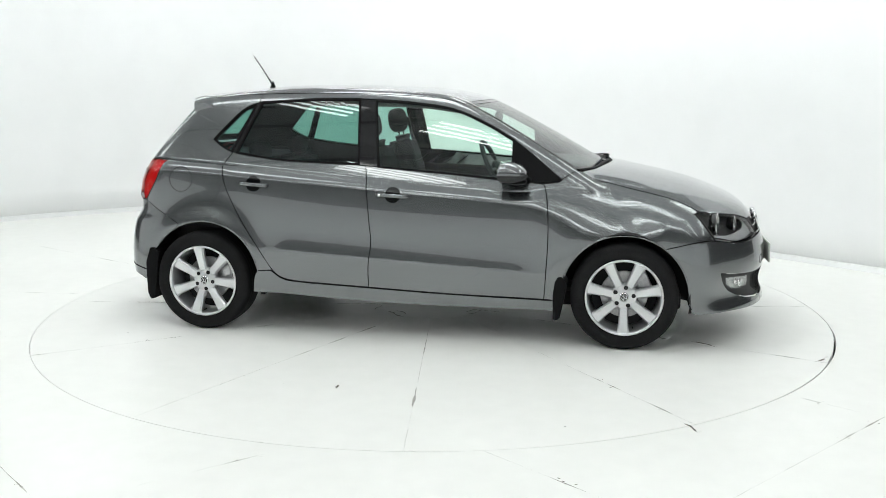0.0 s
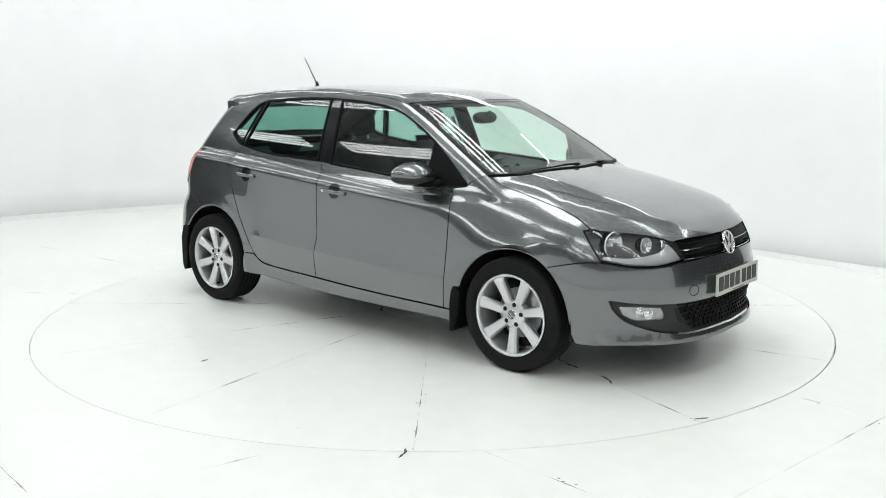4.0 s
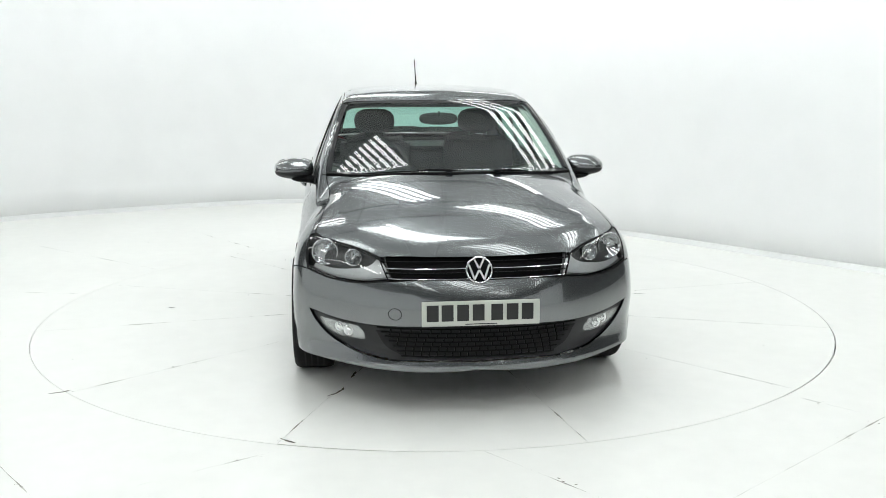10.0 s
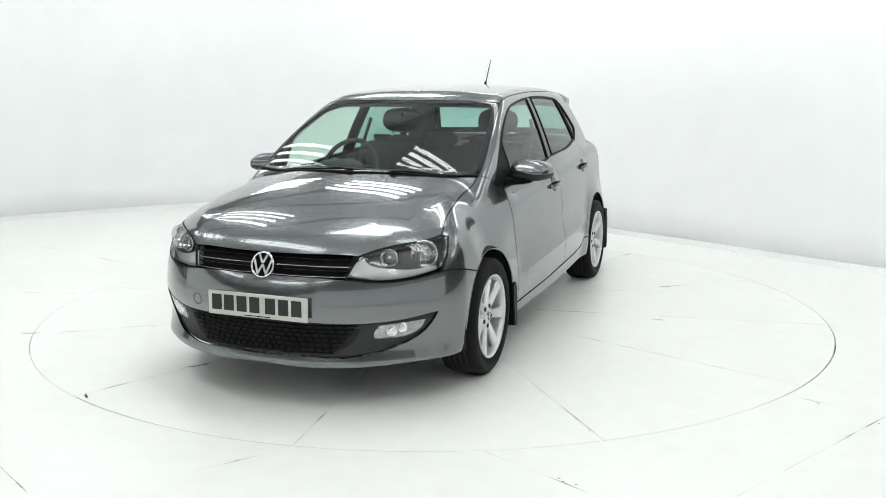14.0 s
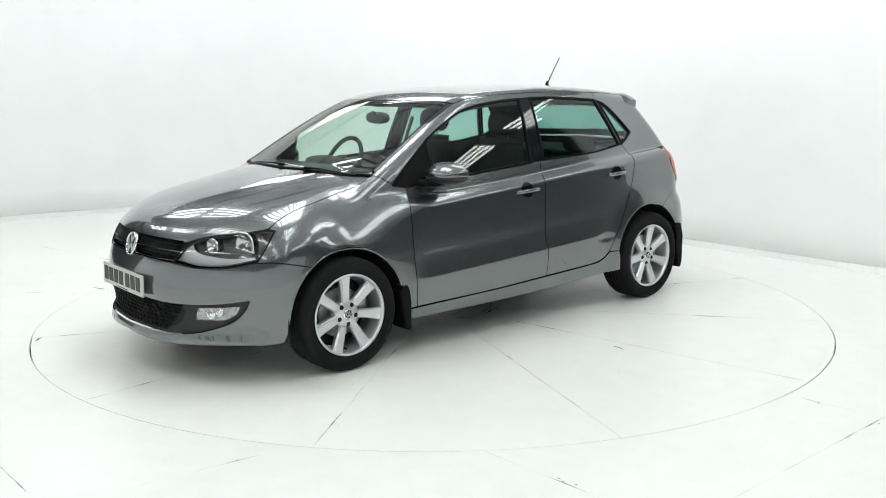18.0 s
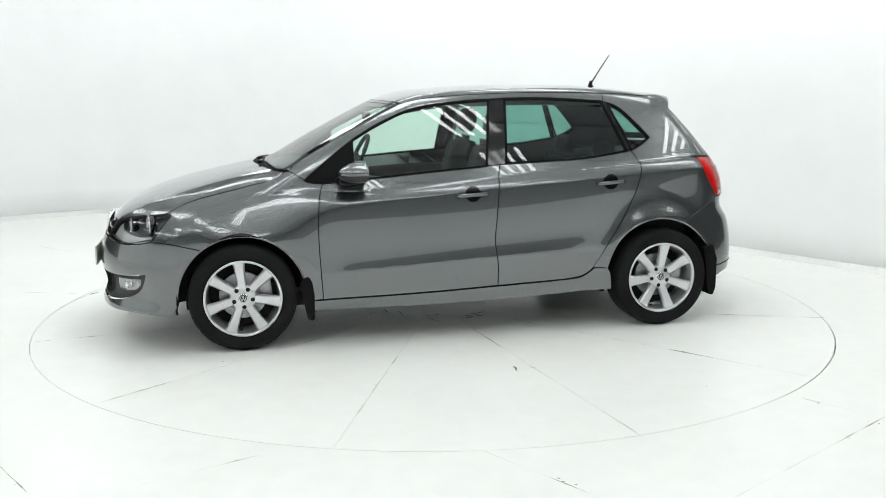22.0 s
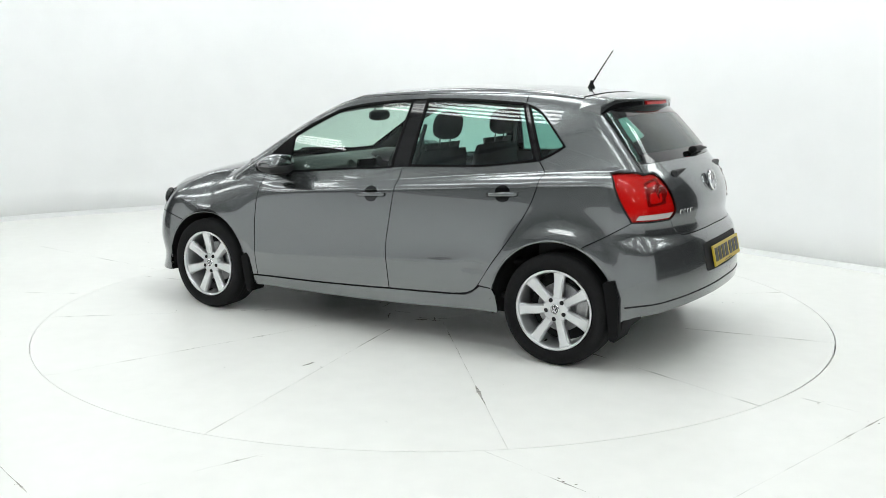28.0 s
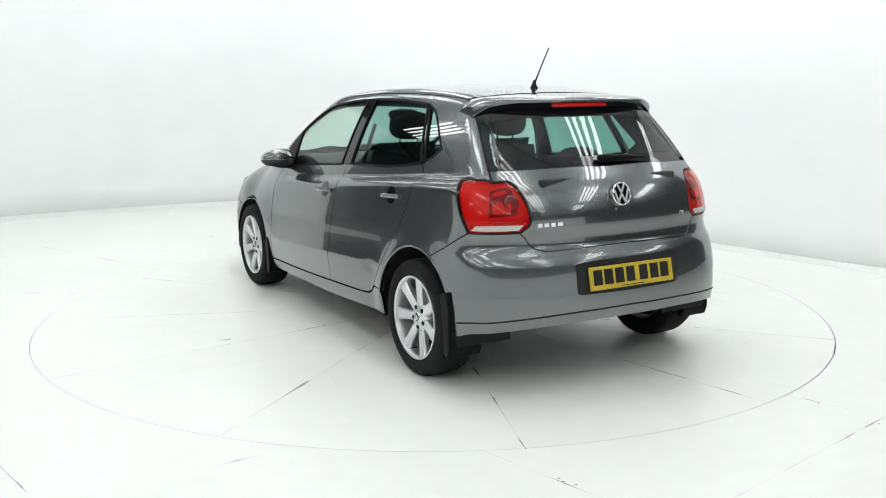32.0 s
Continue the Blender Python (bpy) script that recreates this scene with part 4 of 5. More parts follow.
def border(name, proj, half, width, mat, label=""):
    """A dark band round the whole of a screen whose left half line is given."""
    mid = np.abs(proj.across(half)) < 4e-3
    run = half[~mid]
    # order the run so that it starts and ends beside the middle
    k = int(np.argmax(np.abs(np.diff(np.vstack([run, run[:1]]), axis=0)).sum(1))) + 1
    run = np.roll(run, -k, 0)
    q = inset(half, width)
    qr = np.roll(q[~mid], -k, 0)
    a, an = lay(proj, run, 0.0015)
    b, bn = lay(proj, qr, 0.0015)
    n = len(a)
    verts = np.vstack([a, b, a * (1, -1, 1), b * (1, -1, 1)])
    norms = np.vstack([an, bn, an * (1, -1, 1), bn * (1, -1, 1)])
    faces = []
    for i in range(n - 1):
        faces += [[i, i + 1, n + i + 1, n + i], [2 * n + i, 3 * n + i, 3 * n + i + 1, 2 * n + i + 1]]
    for i in (0, n - 1):
        faces.append([i, n + i, 3 * n + i, 2 * n + i] if i == 0 else [i, 2 * n + i, 3 * n + i, n + i])
    fs = []
    for f in faces:
        p, r, s = verts[f[0]], verts[f[1]], verts[f[2]]
        fs.append(f if np.dot(np.cross(r - p, s - p), norms[f[0]]) > 0 else f[::-1])
    return mesh_part(name, verts, fs, mat, car, label, normals=norms)


border("windscreen_border", SCREEN, line_screen, 0.03, M_GLOSS, "black border of the windscreen")
border("rear_window_border", BACKLIGHT, line_back, 0.06, M_GLOSS, "black border of the rear window")

# upper grille
line_grille = outline(FRONT, GRILLE_TOP, LAMP_IN, rev(GRILLE_LOW), [GRILLE_LOW[0], GRILLE_TOP[0]])
grille = panel("grille", FRONT, line_grille, M_BLACK, car, "black radiator grille with chrome strips", gap=0.002, off=0.03, edge=-0.024, whole=True, step=0.03)


def strip(name, z, half, off, r, mat, parent, label=""):
    ys = np.linspace(-half, half, 25)
    path = cast(np.stack([np.full(25, 2.6), ys, np.full(25, z)], 1), (-1, 0, 0)) + np.array((off, 0, 0))
    return part(name, tube_bm(path, r, 6), mat, parent, label)


for z, half in ((0.672, .43), (0.626, .405)):
    strip("slat", z, half, -0.022, 0.0045, M_BLACK, grille)
for z, half in ((0.648, .415), (0.606, .395)):
    strip("chrome_strip", z, half, -0.006, 0.003, M_CHROME, grille, "thin chrome strip")


def badge(at, way, r, parent):
    m = facing(at, way)
    b = part("badge", placed(lathe_bm([(r * .85, .004), (r * .89, .010), (r * .96, .010), (r, .004), (r, -.012), (r * .85, -.012)], 40, close=True), m), M_CHROME, parent, "round chrome badge", smooth=True)
    part("badge_ground", placed(lathe_bm([(0, .002), (r * .86, .002)], 32), m), M_GLOSS, b)
    for stroke in strokes(r * .9, .006, .15):
        part("badge_stroke", placed(stroke, m), M_SATIN, b)


badge((2.008, 0, .645), (1, 0, .28), .061, car)
badge((-1.797, 0, .925), (-1, 0, .22), .058, car)

# lower mouth with honeycomb and fog lamps
line_mouth = outline(FRONT, rev(MOUTH_TOP), rev(MOUTH_LOW), [MOUTH_LOW[0], MOUTH_TOP[-1]])
mouth = panel("lower_grille_frame", FRONT, line_mouth, M_INSERT, car, "black plastic lower bumper insert", gap=0.001, off=0.012, edge=-0.010, whole=True, step=0.03)
line_mesh = outline(FRONT, [(2.05, 0, .395), (1.97, .30, .388), (1.93, .45, .378)], [(1.93, .45, .378), (1.93, .40, .29), (1.97, .345, .256)], [(1.97, .345, .256), (2.0, .2, .256), (2.04, 0, .256)], [(2.04, 0, .256), (2.05, 0, .395)])
comb = panel("lower_grille", FRONT, line_mesh, M_UNDER, mouth, "black honeycomb lower grille", gap=0, off=0.0105, edge=0, whole=True, step=0.04)
bm = bmesh.new()
rows = 7
for i in range(rows):
    z = .262 + (.388 - .262) * i / (rows - 1)
    half = .345 + .105 * i / (rows - 1)
    n = 20
    ys = np.linspace(-half, half, n * 4 + 1)
    zz = np.full(len(ys), z)
    tube_bm(cast(np.stack([np.full(len(ys), 2.6), ys, zz], 1), (-1, 0, 0)) + np.array((-0.006, 0, 0)), 0.0042, 4, bm)
    if i < rows - 1:
        for k in range(n + (i % 2)):
            y = -half + 2 * half * (k + (0.5 if i % 2 == 0 else 0)) / n
            if abs(y) < half:
                tube_bm(cast(np.array([(2.6, y, z), (2.6, y, z + .021)]), (-1, 0, 0)) + np.array((-0.006, 0, 0)), 0.0042, 4, bm)
part("honeycomb", bm, M_BLACK, mouth)
line_fog = outline(FRONT, [(1.79, .715, .400), (1.85, .63, .394), (1.915, .535, .384)], [(1.915, .535, .384), (1.92, .51, .350), (1.919, .51, .322)], [(1.919, .51, .322), (1.86, .60, .322), (1.822, .647, .332), (1.79, .69, .36)], [(1.79, .69, .36), (1.79, .715, .400)])
for flip in (False, True):
    fog = panel("fog_lamp", FRONT, line_fog, M_FOG, car, "clear rectangular fog lamp", gap=.002, off=.011, edge=0, flip=flip)
    panel("fog_cover", FRONT, line_fog, M_CLEAR, fog, gap=0, off=.004, edge=.006, flip=flip)
    for y, z, r in ((.575, .355, .024), (.635, .362, .022)):
        q = sunk([(1.87, y, z)], -.008)[0]
        part("fog_bulb", flank(placed(lathe_bm([(0, .004), (r * .4, .003), (r * .5, -.002), (r * .8, .0), (r, .003), (r, -.003)], 24), facing(q, (1, .5, 0))), flip), M_CHROME, fog, smooth=True)

# tow-eye cover
line_tow = circle_line(FRONT, (2.0, -.37, .455), .027)
ring("tow_cover_joint", FRONT, line_tow, .0022, M_UNDER, front_bumper, thick=.0006)

# headlamps
line_lamp = outline(FRONT, LAMP_TOP, LAMP_IN, LAMP_LOW, rev(LAMP_OUT[1]), rev(LAMP_OUT[0]))
line_chrome = outline(FRONT, [(1.90, .452, .682), (1.90, .485, .652), (1.87, .54, .633), (1.80, .65, .624), (1.715, .742, .636)], [(1.715, .742, .636), (1.712, .747, .618)], [(1.712, .747, .618), (1.817, .647, .591), (1.909, .525, .586), (1.965, .402, .602)],
                      [(1.965, .402, .602), (1.93, .425, .65), (1.90, .452, .682)])
for flip in (False, True):
    lamp = panel("headlamp", FRONT, line_lamp, M_LAMPGREY, car, "clear headlamp with twin reflectors", gap=.003, off=.05, edge=-.046, flip=flip, step=.03)
    panel("lamp_cover", FRONT, line_lamp, M_CLEAR, lamp, "clear lamp cover", gap=.004, off=.001, edge=0, flip=flip, step=.03)
    ring("lamp_seal", FRONT, line_lamp, .0035, M_UNDER, lamp, thick=.0008, flip=flip)
    panel("lamp_sweep", FRONT, line_chrome, M_SATIN, lamp, "bright lower reflector sweep", gap=0, off=.028, edge=.02, flip=flip, step=.03)
    for (y, z, r) in ((.672, .690, .057), (.545, .680, .036)):
        base = cast(np.array([(2.6, y, z)]), (-1, 0, 0))[0]
        m = facing((base[0] - .032, y, z), (1, .22, .02))
        bowl = part("reflector", flank(placed(lathe_bm([(.008, -.03), (r * .45, -.026), (r * .8, -.012), (r, .008), (r * 1.06, .010), (r * 1.1, .004)], 36), m), flip), M_REFLECT, lamp, "round chrome reflector", smooth=True)
        part("reflector_shell", flank(placed(lathe_bm([(r * 1.03, .003), (r * 1.0, -.034), (0, -.036)], 32), m), flip), M_GLOSS, lamp, "black back of the reflector", smooth=True)
        part("bulb_cap", flank(placed(lathe_bm([(0, .004), (r * .2, .002), (r * .24, -.006), (r * .24, -.028)], 20), m), flip), M_CHROME, lamp, smooth=True)
        for u in (-.6, -.3, .3, .6):
            part("facet", flank(placed(tube_bm([(r * u, -.020, -r * .55), (r * u * 1.15, -.024 + abs(u) * .02, 0), (r * u, -.020, r * .55)], .0012, 4), m), flip), M_REFLECT, lamp)

# tail lamps
line_tail = outline(REAR, TAIL_IN, [TAIL_IN[-1], TAIL_OUT[1][-1]], rev(TAIL_OUT[1]), rev(TAIL_OUT[0]))
line_rev = outline(REAR, [(-1.725, .528, .806), (-1.68, .62, .805), (-1.63, .72, .803)], [(-1.63, .72, .803), (-1.62, .735, .782)], [(-1.62, .735, .782), (-1.68, .63, .782), (-1.73, .555, .784)], [(-1.73, .555, .784), (-1.725, .528, .806)])
def tail_patch(y0, y1, z0, z1, lean=0.0):
    """A rounded four-sided field of the tail lamp."""
    x = -1.66
    return outline(REAR, [(x, y0 - lean, z1 - .012), (x, y0 + .012 - lean, z1), (x, y1 - .012, z1), (x, y1, z1 - .012)], [(x, y1, z1 - .012), (x, (y1 + y1) / 2, (z0 + z1) / 2), (x, y1, z0 + .012)],
                   [(x, y1, z0 + .012), (x, y1 - .012, z0), (x, y0 + .012, z0), (x, y0, z0 + .012)], [(x, y0, z0 + .012), (x, y0 - lean / 2, (z0 + z1) / 2), (x, y0 - lean, z1 - .012)])


line_dark, line_core, line_bar = tail_patch(.535, .675, .838, .975, -.02), tail_patch(.565, .655, .850, .900), tail_patch(.575, .655, .938, .958)
for flip in (False, True):
    lamp = panel("tail_lamp", REAR, line_tail, M_REDIN, car, "red tail lamp with a white reversing strip", gap=.003, off=.012, edge=.02, flip=flip, step=.03)
    panel("lamp_back", REAR, line_tail, M_UNDER, lamp, gap=-.008, off=.04, edge=0, flip=flip, step=.05)
    panel("lamp_cover", REAR, line_tail, M_TAIL, lamp, "glossy lamp cover", gap=.004, off=-.004, edge=.014, flip=flip, step=.03)
    ring("lamp_seal", REAR, line_tail, .006, M_UNDER, lamp, thick=.0008, flip=flip, out=.003)
    panel("reversing_light", REAR, line_rev, M_WHITEIN, lamp, "white reversing light strip", gap=0, off=-.0055, edge=.004, flip=flip, step=.03)
    panel("lamp_contour", REAR, line_dark, M_REDDARK, lamp, "darker red field", gap=0, off=.009, edge=.003, flip=flip, step=.03)
    panel("lamp_core", REAR, line_core, M_REDIN, lamp, "bright red core", gap=0, off=.006, edge=.003, flip=flip, step=.03)
    panel("lamp_bar", REAR, line_bar, M_REDIN, lamp, gap=0, off=.006, edge=.003, flip=flip, step=.03)
    c = sunk([(-1.70, .575, .905)], -.004)[0]
    part("round_light", flank(placed(lathe_bm([(0, -.004), (.020, -.001), (.028, .004), (.036, .004), (.040, -.006)], 32), facing(c, (-1, .4, .1))), flip), M_REDDARK, lamp, smooth=True)

# number plates with plain bars in place of the characters
def plate(at, way, mat, label, parent):
    m = facing(at, way)
    p = part("number_plate", placed(box_bm(.520, .010, .111, None, .004), m), mat, parent, label)
    for k, u in enumerate((-.205, -.138, -.070, .012, .080, .148, .213)):
        part("plate_bar", placed(box_bm(.052, .004, .072, pose(u, .005, .004)), m), M_INK, p)
    part("plate_line", placed(box_bm(.14, .003, .004, pose(.0, .0045, -.047)), m), M_INK, p)


plate((2.068, 0, .466), (1, 0, .02), M_PLATE_W, "white front number plate with dark bars", car)
line_recess = outline(REAR, [(-1.86, 0, .627), (-1.85, .28, .622), (-1.845, .31, .60)], [(-1.845, .31, .60), (-1.87, .31, .49), (-1.87, .28, .474)], [(-1.87, .28, .474), (-1.89, 0, .472)], [(-1.89, 0, .472), (-1.86, 0, .627)])
# no hollow is cut: a near-black sheet on the skin gives its shade
panel("plate_recess_shade", REAR, line_recess, M_UNDER, rear_bumper, "dark sheet for the shade of the plate recess", gap=0, off=-.002, edge=.004, whole=True)
plate((-1.893, 0, .547), (-1, 0, .22), M_PLATE_Y, "yellow rear number plate with dark bars", car)

# rear bumper crease above the lower valance: a dark tube draws its shadow
half = [tuple(p) for p in sunk(smooth_line([(-1.60, .79, .352), (-1.70, .755, .362), (-1.862, .38, .392), (-1.89, 0, .400)], 5), -.001)]
part("bumper_groove_shade", tube_bm(half + [(x, -y, z) for x, y, z in half[::-1][1:]], .0045, 6), M_UNDER, rear_bumper)

# name bars on the tailgate
for y0, w in ((.462, .026), (.427, .026), (.393, .022), (.357, .028)):
    p = sunk([(-1.78, y0, .803)], .002)[0]
    part("name_bar", placed(box_bm(w, .005, .021, None, .002, 1), facing(p, slope(np.array([p]))[0])), M_CHROME, tailgate, "small chrome bar")
for k, y0 in enumerate((-.418, -.442)):
    p = sunk([(-1.78, y0, .803)], .002)[0]
    part("trim_bar", placed(box_bm(.018, .004, .016, None, .002, 1), facing(p, slope(np.array([p]))[0])), M_CHROME, tailgate)

# door handles, mirrors, flaps
def handle(x0, x1, z, zr, parent, flip):
    xm = (x0 + x1) / 2
    # a black disc laid on the door gives the shade of the hand hollow
    panel("handle_recess_shade", SIDE, circle_line(SIDE, (xm, .8, (z + zr) / 2 + .006), .045), M_GLOSS, parent, gap=0, off=-.003, edge=.003, flip=flip, step=.012)
    pts = sunk([(x0 + (x1 - x0) * t, .8, z + (zr - z) * t) for t in np.linspace(0, 1, 9)], 0)
    lift = [.006, .022, .030, .033, .034, .033, .030, .022, .006]
    bm = bmesh.new()
    rows = []
    for p, l in zip(pts, lift):
        q = p + np.array((0, l, l * .12))
        rows.append([bm.verts.new(q + np.array(d)) for d in ((0, -.006, -.010), (0, .002, -.011), (0, .006, -.004), (0, .006, .005), (0, .002, .011), (0, -.006, .010))])
    for A, B in zip(rows, rows[1:]):
        for i in range(6):
            bm.faces.new((A[i], A[(i + 1) % 6], B[(i + 1) % 6], B[i]))
    bm.faces.new(rows[0])
    bm.faces.new(rows[-1])
    bmesh.ops.recalc_face_normals(bm, faces=bm.faces)
    if flip and parent == doors["f", True]:
        q = pts[7] + np.array((0, .022, .002))
        part("lock_cap", flank(placed(lathe_bm([(0, .009), (.0085, .008), (.0095, 0)], 16), pose(*q)), flip), M_CHROME, parent, "small round lock", smooth=True)
    return part("door_handle", flank(bm, flip), M_PAINT, parent, "grey pull handle", smooth=True)


def blob(c, size, power=2.6, seg=28, cut=None, taper=0.0):
    """A rounded block."""
    bm = bmesh.new()
    bmesh.ops.create_uvsphere(bm, u_segments=seg, v_segments=seg // 2, radius=1)
    for v in bm.verts:
        s = (abs(v.co.x) ** power + abs(v.co.y) ** power + abs(v.co.z) ** power) ** (1 / power)
        v.co = Vector((v.co.x / s * size[0], v.co.y / s * size[1], v.co.z / s * size[2]))
    if cut:
        for co, no in cut:
            r = bmesh.ops.bisect_plane(bm, geom=bm.verts[:] + bm.edges[:] + bm.faces[:], plane_co=co, plane_no=no, clear_outer=True)
            bmesh.ops.holes_fill(bm, edges=[e for e in r["geom_cut"] if isinstance(e, bmesh.types.BMEdge)])
    if taper:
        for v in bm.verts:
            k = 1 - taper * max(0, v.co.y / size[1])
            v.co.z, v.co.x = v.co.z * k, v.co.x * k
    bmesh.ops.translate(bm, vec=c, verts=bm.verts)
    return bm


for flip in (False, True):
    handle(.03, -.165, .819, .830, doors["f", flip], flip)
    handle(-.82, -1.0, .868, .880, doors["r", flip], flip)
    shell = [((-.052, 0, 0), (-1, 0, 0))]
    at = pose(.606, .852, .974, 0, 0, -9)
    cap = blob((0, 0, 0), (.096, .108, .060), 3.6, 40, cut=shell + [((0, 0, -.006), (0, 0, -1))])
    low = blob((0, 0, 0), (.094, .106, .058), 3.6, 40, cut=shell + [((0, 0, -.0085), (0, 0, 1))])
    for bm in (cap, low):
        for v in bm.verts:
            ahead, outer = max(0, v.co.x) / .096, max(0, v.co.y / .105)
            k = (1 - .42 * ahead ** 1.4) * (1 - .28 * outer ** 1.5)
            v.co.z = -.02 + (v.co.z + .02) * k
            v.co.x -= .025 * outer ** 2
    mirror = part("door_mirror", flank(placed(cap, at), flip), M_PAINT, car, "grey door mirror on a black foot", smooth=True)
    part("mirror_lower", flank(placed(low, at), flip), M_INSERT, mirror, "black lower mirror shell", smooth=True)
    part("mirror_foot", flank(placed(blob((0, 0, 0), (.052, .085, .020), 2.4, 24), pose(.640, .785, .918, 4, 0, 0)), flip), M_BLACK, mirror, "black mirror foot", smooth=True)
    part("mirror_stalk", flank(tube_bm([(.70, .715, .915), (.68, .75, .918), (.65, .80, .922)], (.026, .024, .02), 8), flip), M_BLACK, mirror, smooth=True)
    part("mirror_glass", flank(placed(prism_bm([(.088 * math.copysign(abs(math.cos(a)) ** .7, math.cos(a)), .05 * math.copysign(abs(math.sin(a)) ** .7, math.sin(a))) for a in np.linspace(0, math.tau, 28, endpoint=False)], .002), pose(.553, .868, .978, 0, 0, -99)), flip), M_CHROME, mirror, "mirror glass")
    # mud flaps and arch liners
    for poly in ([(.90, .40), (.925, .372), (.905, .25), (.888, .168), (.868, .152), (.85, .158), (.848, .30), (.858, .37), (.875, .402)],
                 [(-1.50, .47), (-1.56, .49), (-1.592, .40), (-1.592, .215), (-1.575, .172), (-1.545, .178), (-1.515, .40)]):
        part("mud_flap", flank(prism_bm(poly, .13 if poly[0][0] > 0 else .185, pose(0, .722 if poly[0][0] > 0 else .66, 0), .004), flip), M_BLACK, car, "black rubber mud flap")
    for ax, az, r in (ARCH_F, ARCH_R):
        bm = bmesh.new()
        rows = []
        for k in range(25):
            a = radians(-12 + 204 * k / 24)
            rows.append([bm.verts.new((ax + rr * math.cos(a), y, az + rr * math.sin(a))) for rr, y in ((r + .004, .825), (r + .02, .80), (r + .02, .50), (.05, .50))])
        for A, B in zip(rows, rows[1:]):
            for i in range(3):
                bm.faces.new((A[i], A[i + 1], B[i + 1], B[i]))
        part("arch_liner", flank(bm, flip), M_UNDER, car, "black wheel-arch liner")
        lip = [tuple(p) for p in sunk(arc(ax, az, r, 2, 178, 30), -.004)]
        part("arch_edge", flank(tube_bm(lip, .006, 6), flip), M_PAINT, car, smooth=True)
line_fuel = circle_line(SIDE, (-1.372, .75, .893), .074, 36)
ring("fuel_flap_joint", SIDE, line_fuel, .0028, M_UNDER, car, "round fuel flap joint", thick=.0006, flip=True)

# underbody
part("underbody", box_bm(2.9, 1.30, .10, pose(.1, 0, .245), .02), M_UNDER, car, "black underbody")
part("front_undertray", box_bm(.40, .8, .02, pose(1.70, 0, .215), .005), M_UNDER, car)

# roof spoiler with brake light
def spoiler_edge(y):
    """The trailing edge: x, z of its top corner."""
    k = abs(y) / .572
    c = max(0, (k - .82) / .18)
    return -1.482 + .125 * k * k, 1.371 - .004 * k * k - .03 * c * c


def loft(rows, close=True):
    bm = bmesh.new()
    grid = [[bm.verts.new(p) for p in row] for row in rows]
    m = len(grid[0])
    for A, B in zip(grid, grid[1:]):
        for i in range(m if close else m - 1):
            bm.faces.new((A[i], A[(i + 1) % m], B[(i + 1) % m], B[i]))
    if close:
        bm.faces.new(grid[0])
        bm.faces.new(grid[-1][::-1])
    bmesh.ops.recalc_face_normals(bm, faces=bm.faces)
    return bm


top_rows, low_rows = [], []
for y in np.linspace(-.572, .572, 41):
    k = abs(y) / .572
    tx, tz = spoiler_edge(y)
    x0 = -1.245
    z0 = float(roof_z(x0)) - .036 * (abs(y) / .6) ** 2.2 - .004 - .05 * max(0, (k - .86) / .14) ** 2
    lip = .016 + .036 * max(0, (k - .55) / .45) ** 2
    prof = [(x0 + (tx - x0) * t, z0 + (tz - z0) * t + .010 * math.sin(math.pi * t)) for t in np.linspace(0, 1, 7)]
    prof += [(tx - .0035, tz - .004), (tx - .003, tz - lip + .003), (tx + .003, tz - lip), (tx + .04, tz - lip - .004), (x0 + .01, z0 - .03)]
    top_rows.append([(x, y, z) for x, z in prof])
    if k < .97:
        low_rows.append([(x, y, z) for x, z in ((tx + .012, tz - lip + .001), (tx + .010, tz - lip - .022), (tx + .018, tz - lip - .028), (tx + .09, 1.296 - .02 * k), (tx + .10, 1.33 - .02 * k))])
spoiler = part("roof_spoiler", loft(top_rows), M_PAINT, car, "grey roof spoiler over the rear window", smooth=True)
spoiler.data.set_sharp_from_angle(angle=radians(40))
part("spoiler_underside", loft(low_rows), M_GLOSS, spoiler, "black underside of the spoiler")
part("brake_light", loft([[(spoiler_edge(y)[0] + dx, y, spoiler_edge(y)[1] + dz) for dx, dz in ((.006, -.0175), (.002, -.020), (.002, -.034), (.006, -.0365), (.03, -.036), (.03, -.018))] for y in np.linspace(-.172, .172, 13)]), M_REDIN, spoiler, "red high brake light")

# aerial and wipers
aerial = part("aerial", lathe_bm([(.0, .045), (.006, .044), (.012, .02), (.022, .004), (.024, -.012)], 16, axis="Z"), M_BLACK, car, "black roof aerial", smooth=True)
aerial.matrix_basis = pose(-1.075, 0, 1.424)
part("mast", tube_bm([(-.008, 0, .03), (-.055, 0, .105), (-.125, 0, .208)], (.0045, .0035, .003), 6), M_BLACK, aerial)
for y0, y1, py in ((.60, .20, .24), (.06, -.46, -.02)):
    pts = sunk([(1.06 - .06 * (y / .6) ** 2 + .02, y, .995) for y in np.linspace(y0, y1, 9)], .006)
    w = part("wiper", tube_bm(pts, (.0015, .003, .0035, .0035, .004, .004, .004, .0035, .002), 6), M_BLACK, car, "black windscreen wiper")
    q = sunk([(1.10, py, .985)], .012)[0]
    part("wiper_pivot", placed(blob((0, 0, 0), (.022, .024, .009), 2.4, 14), pose(*q)), M_BLACK, w, smooth=True)
    part("wiper_arm", tube_bm([tuple(q), tuple((np.array(pts[4]) + q) / 2 + (0, 0, .006)), tuple(pts[4])], (.006, .005, .004), 6), M_BLACK, w)
cowl_line = [tuple(p) for p in sunk(smooth_line(SCREEN_LOW, 4), -.002)]
part("cowl", tube_bm([(x, -y, z) for x, y, z in cowl_line[::-1]] + cowl_line[1:], .009, 8), M_BLACK, car, "black cowl below the windscreen")
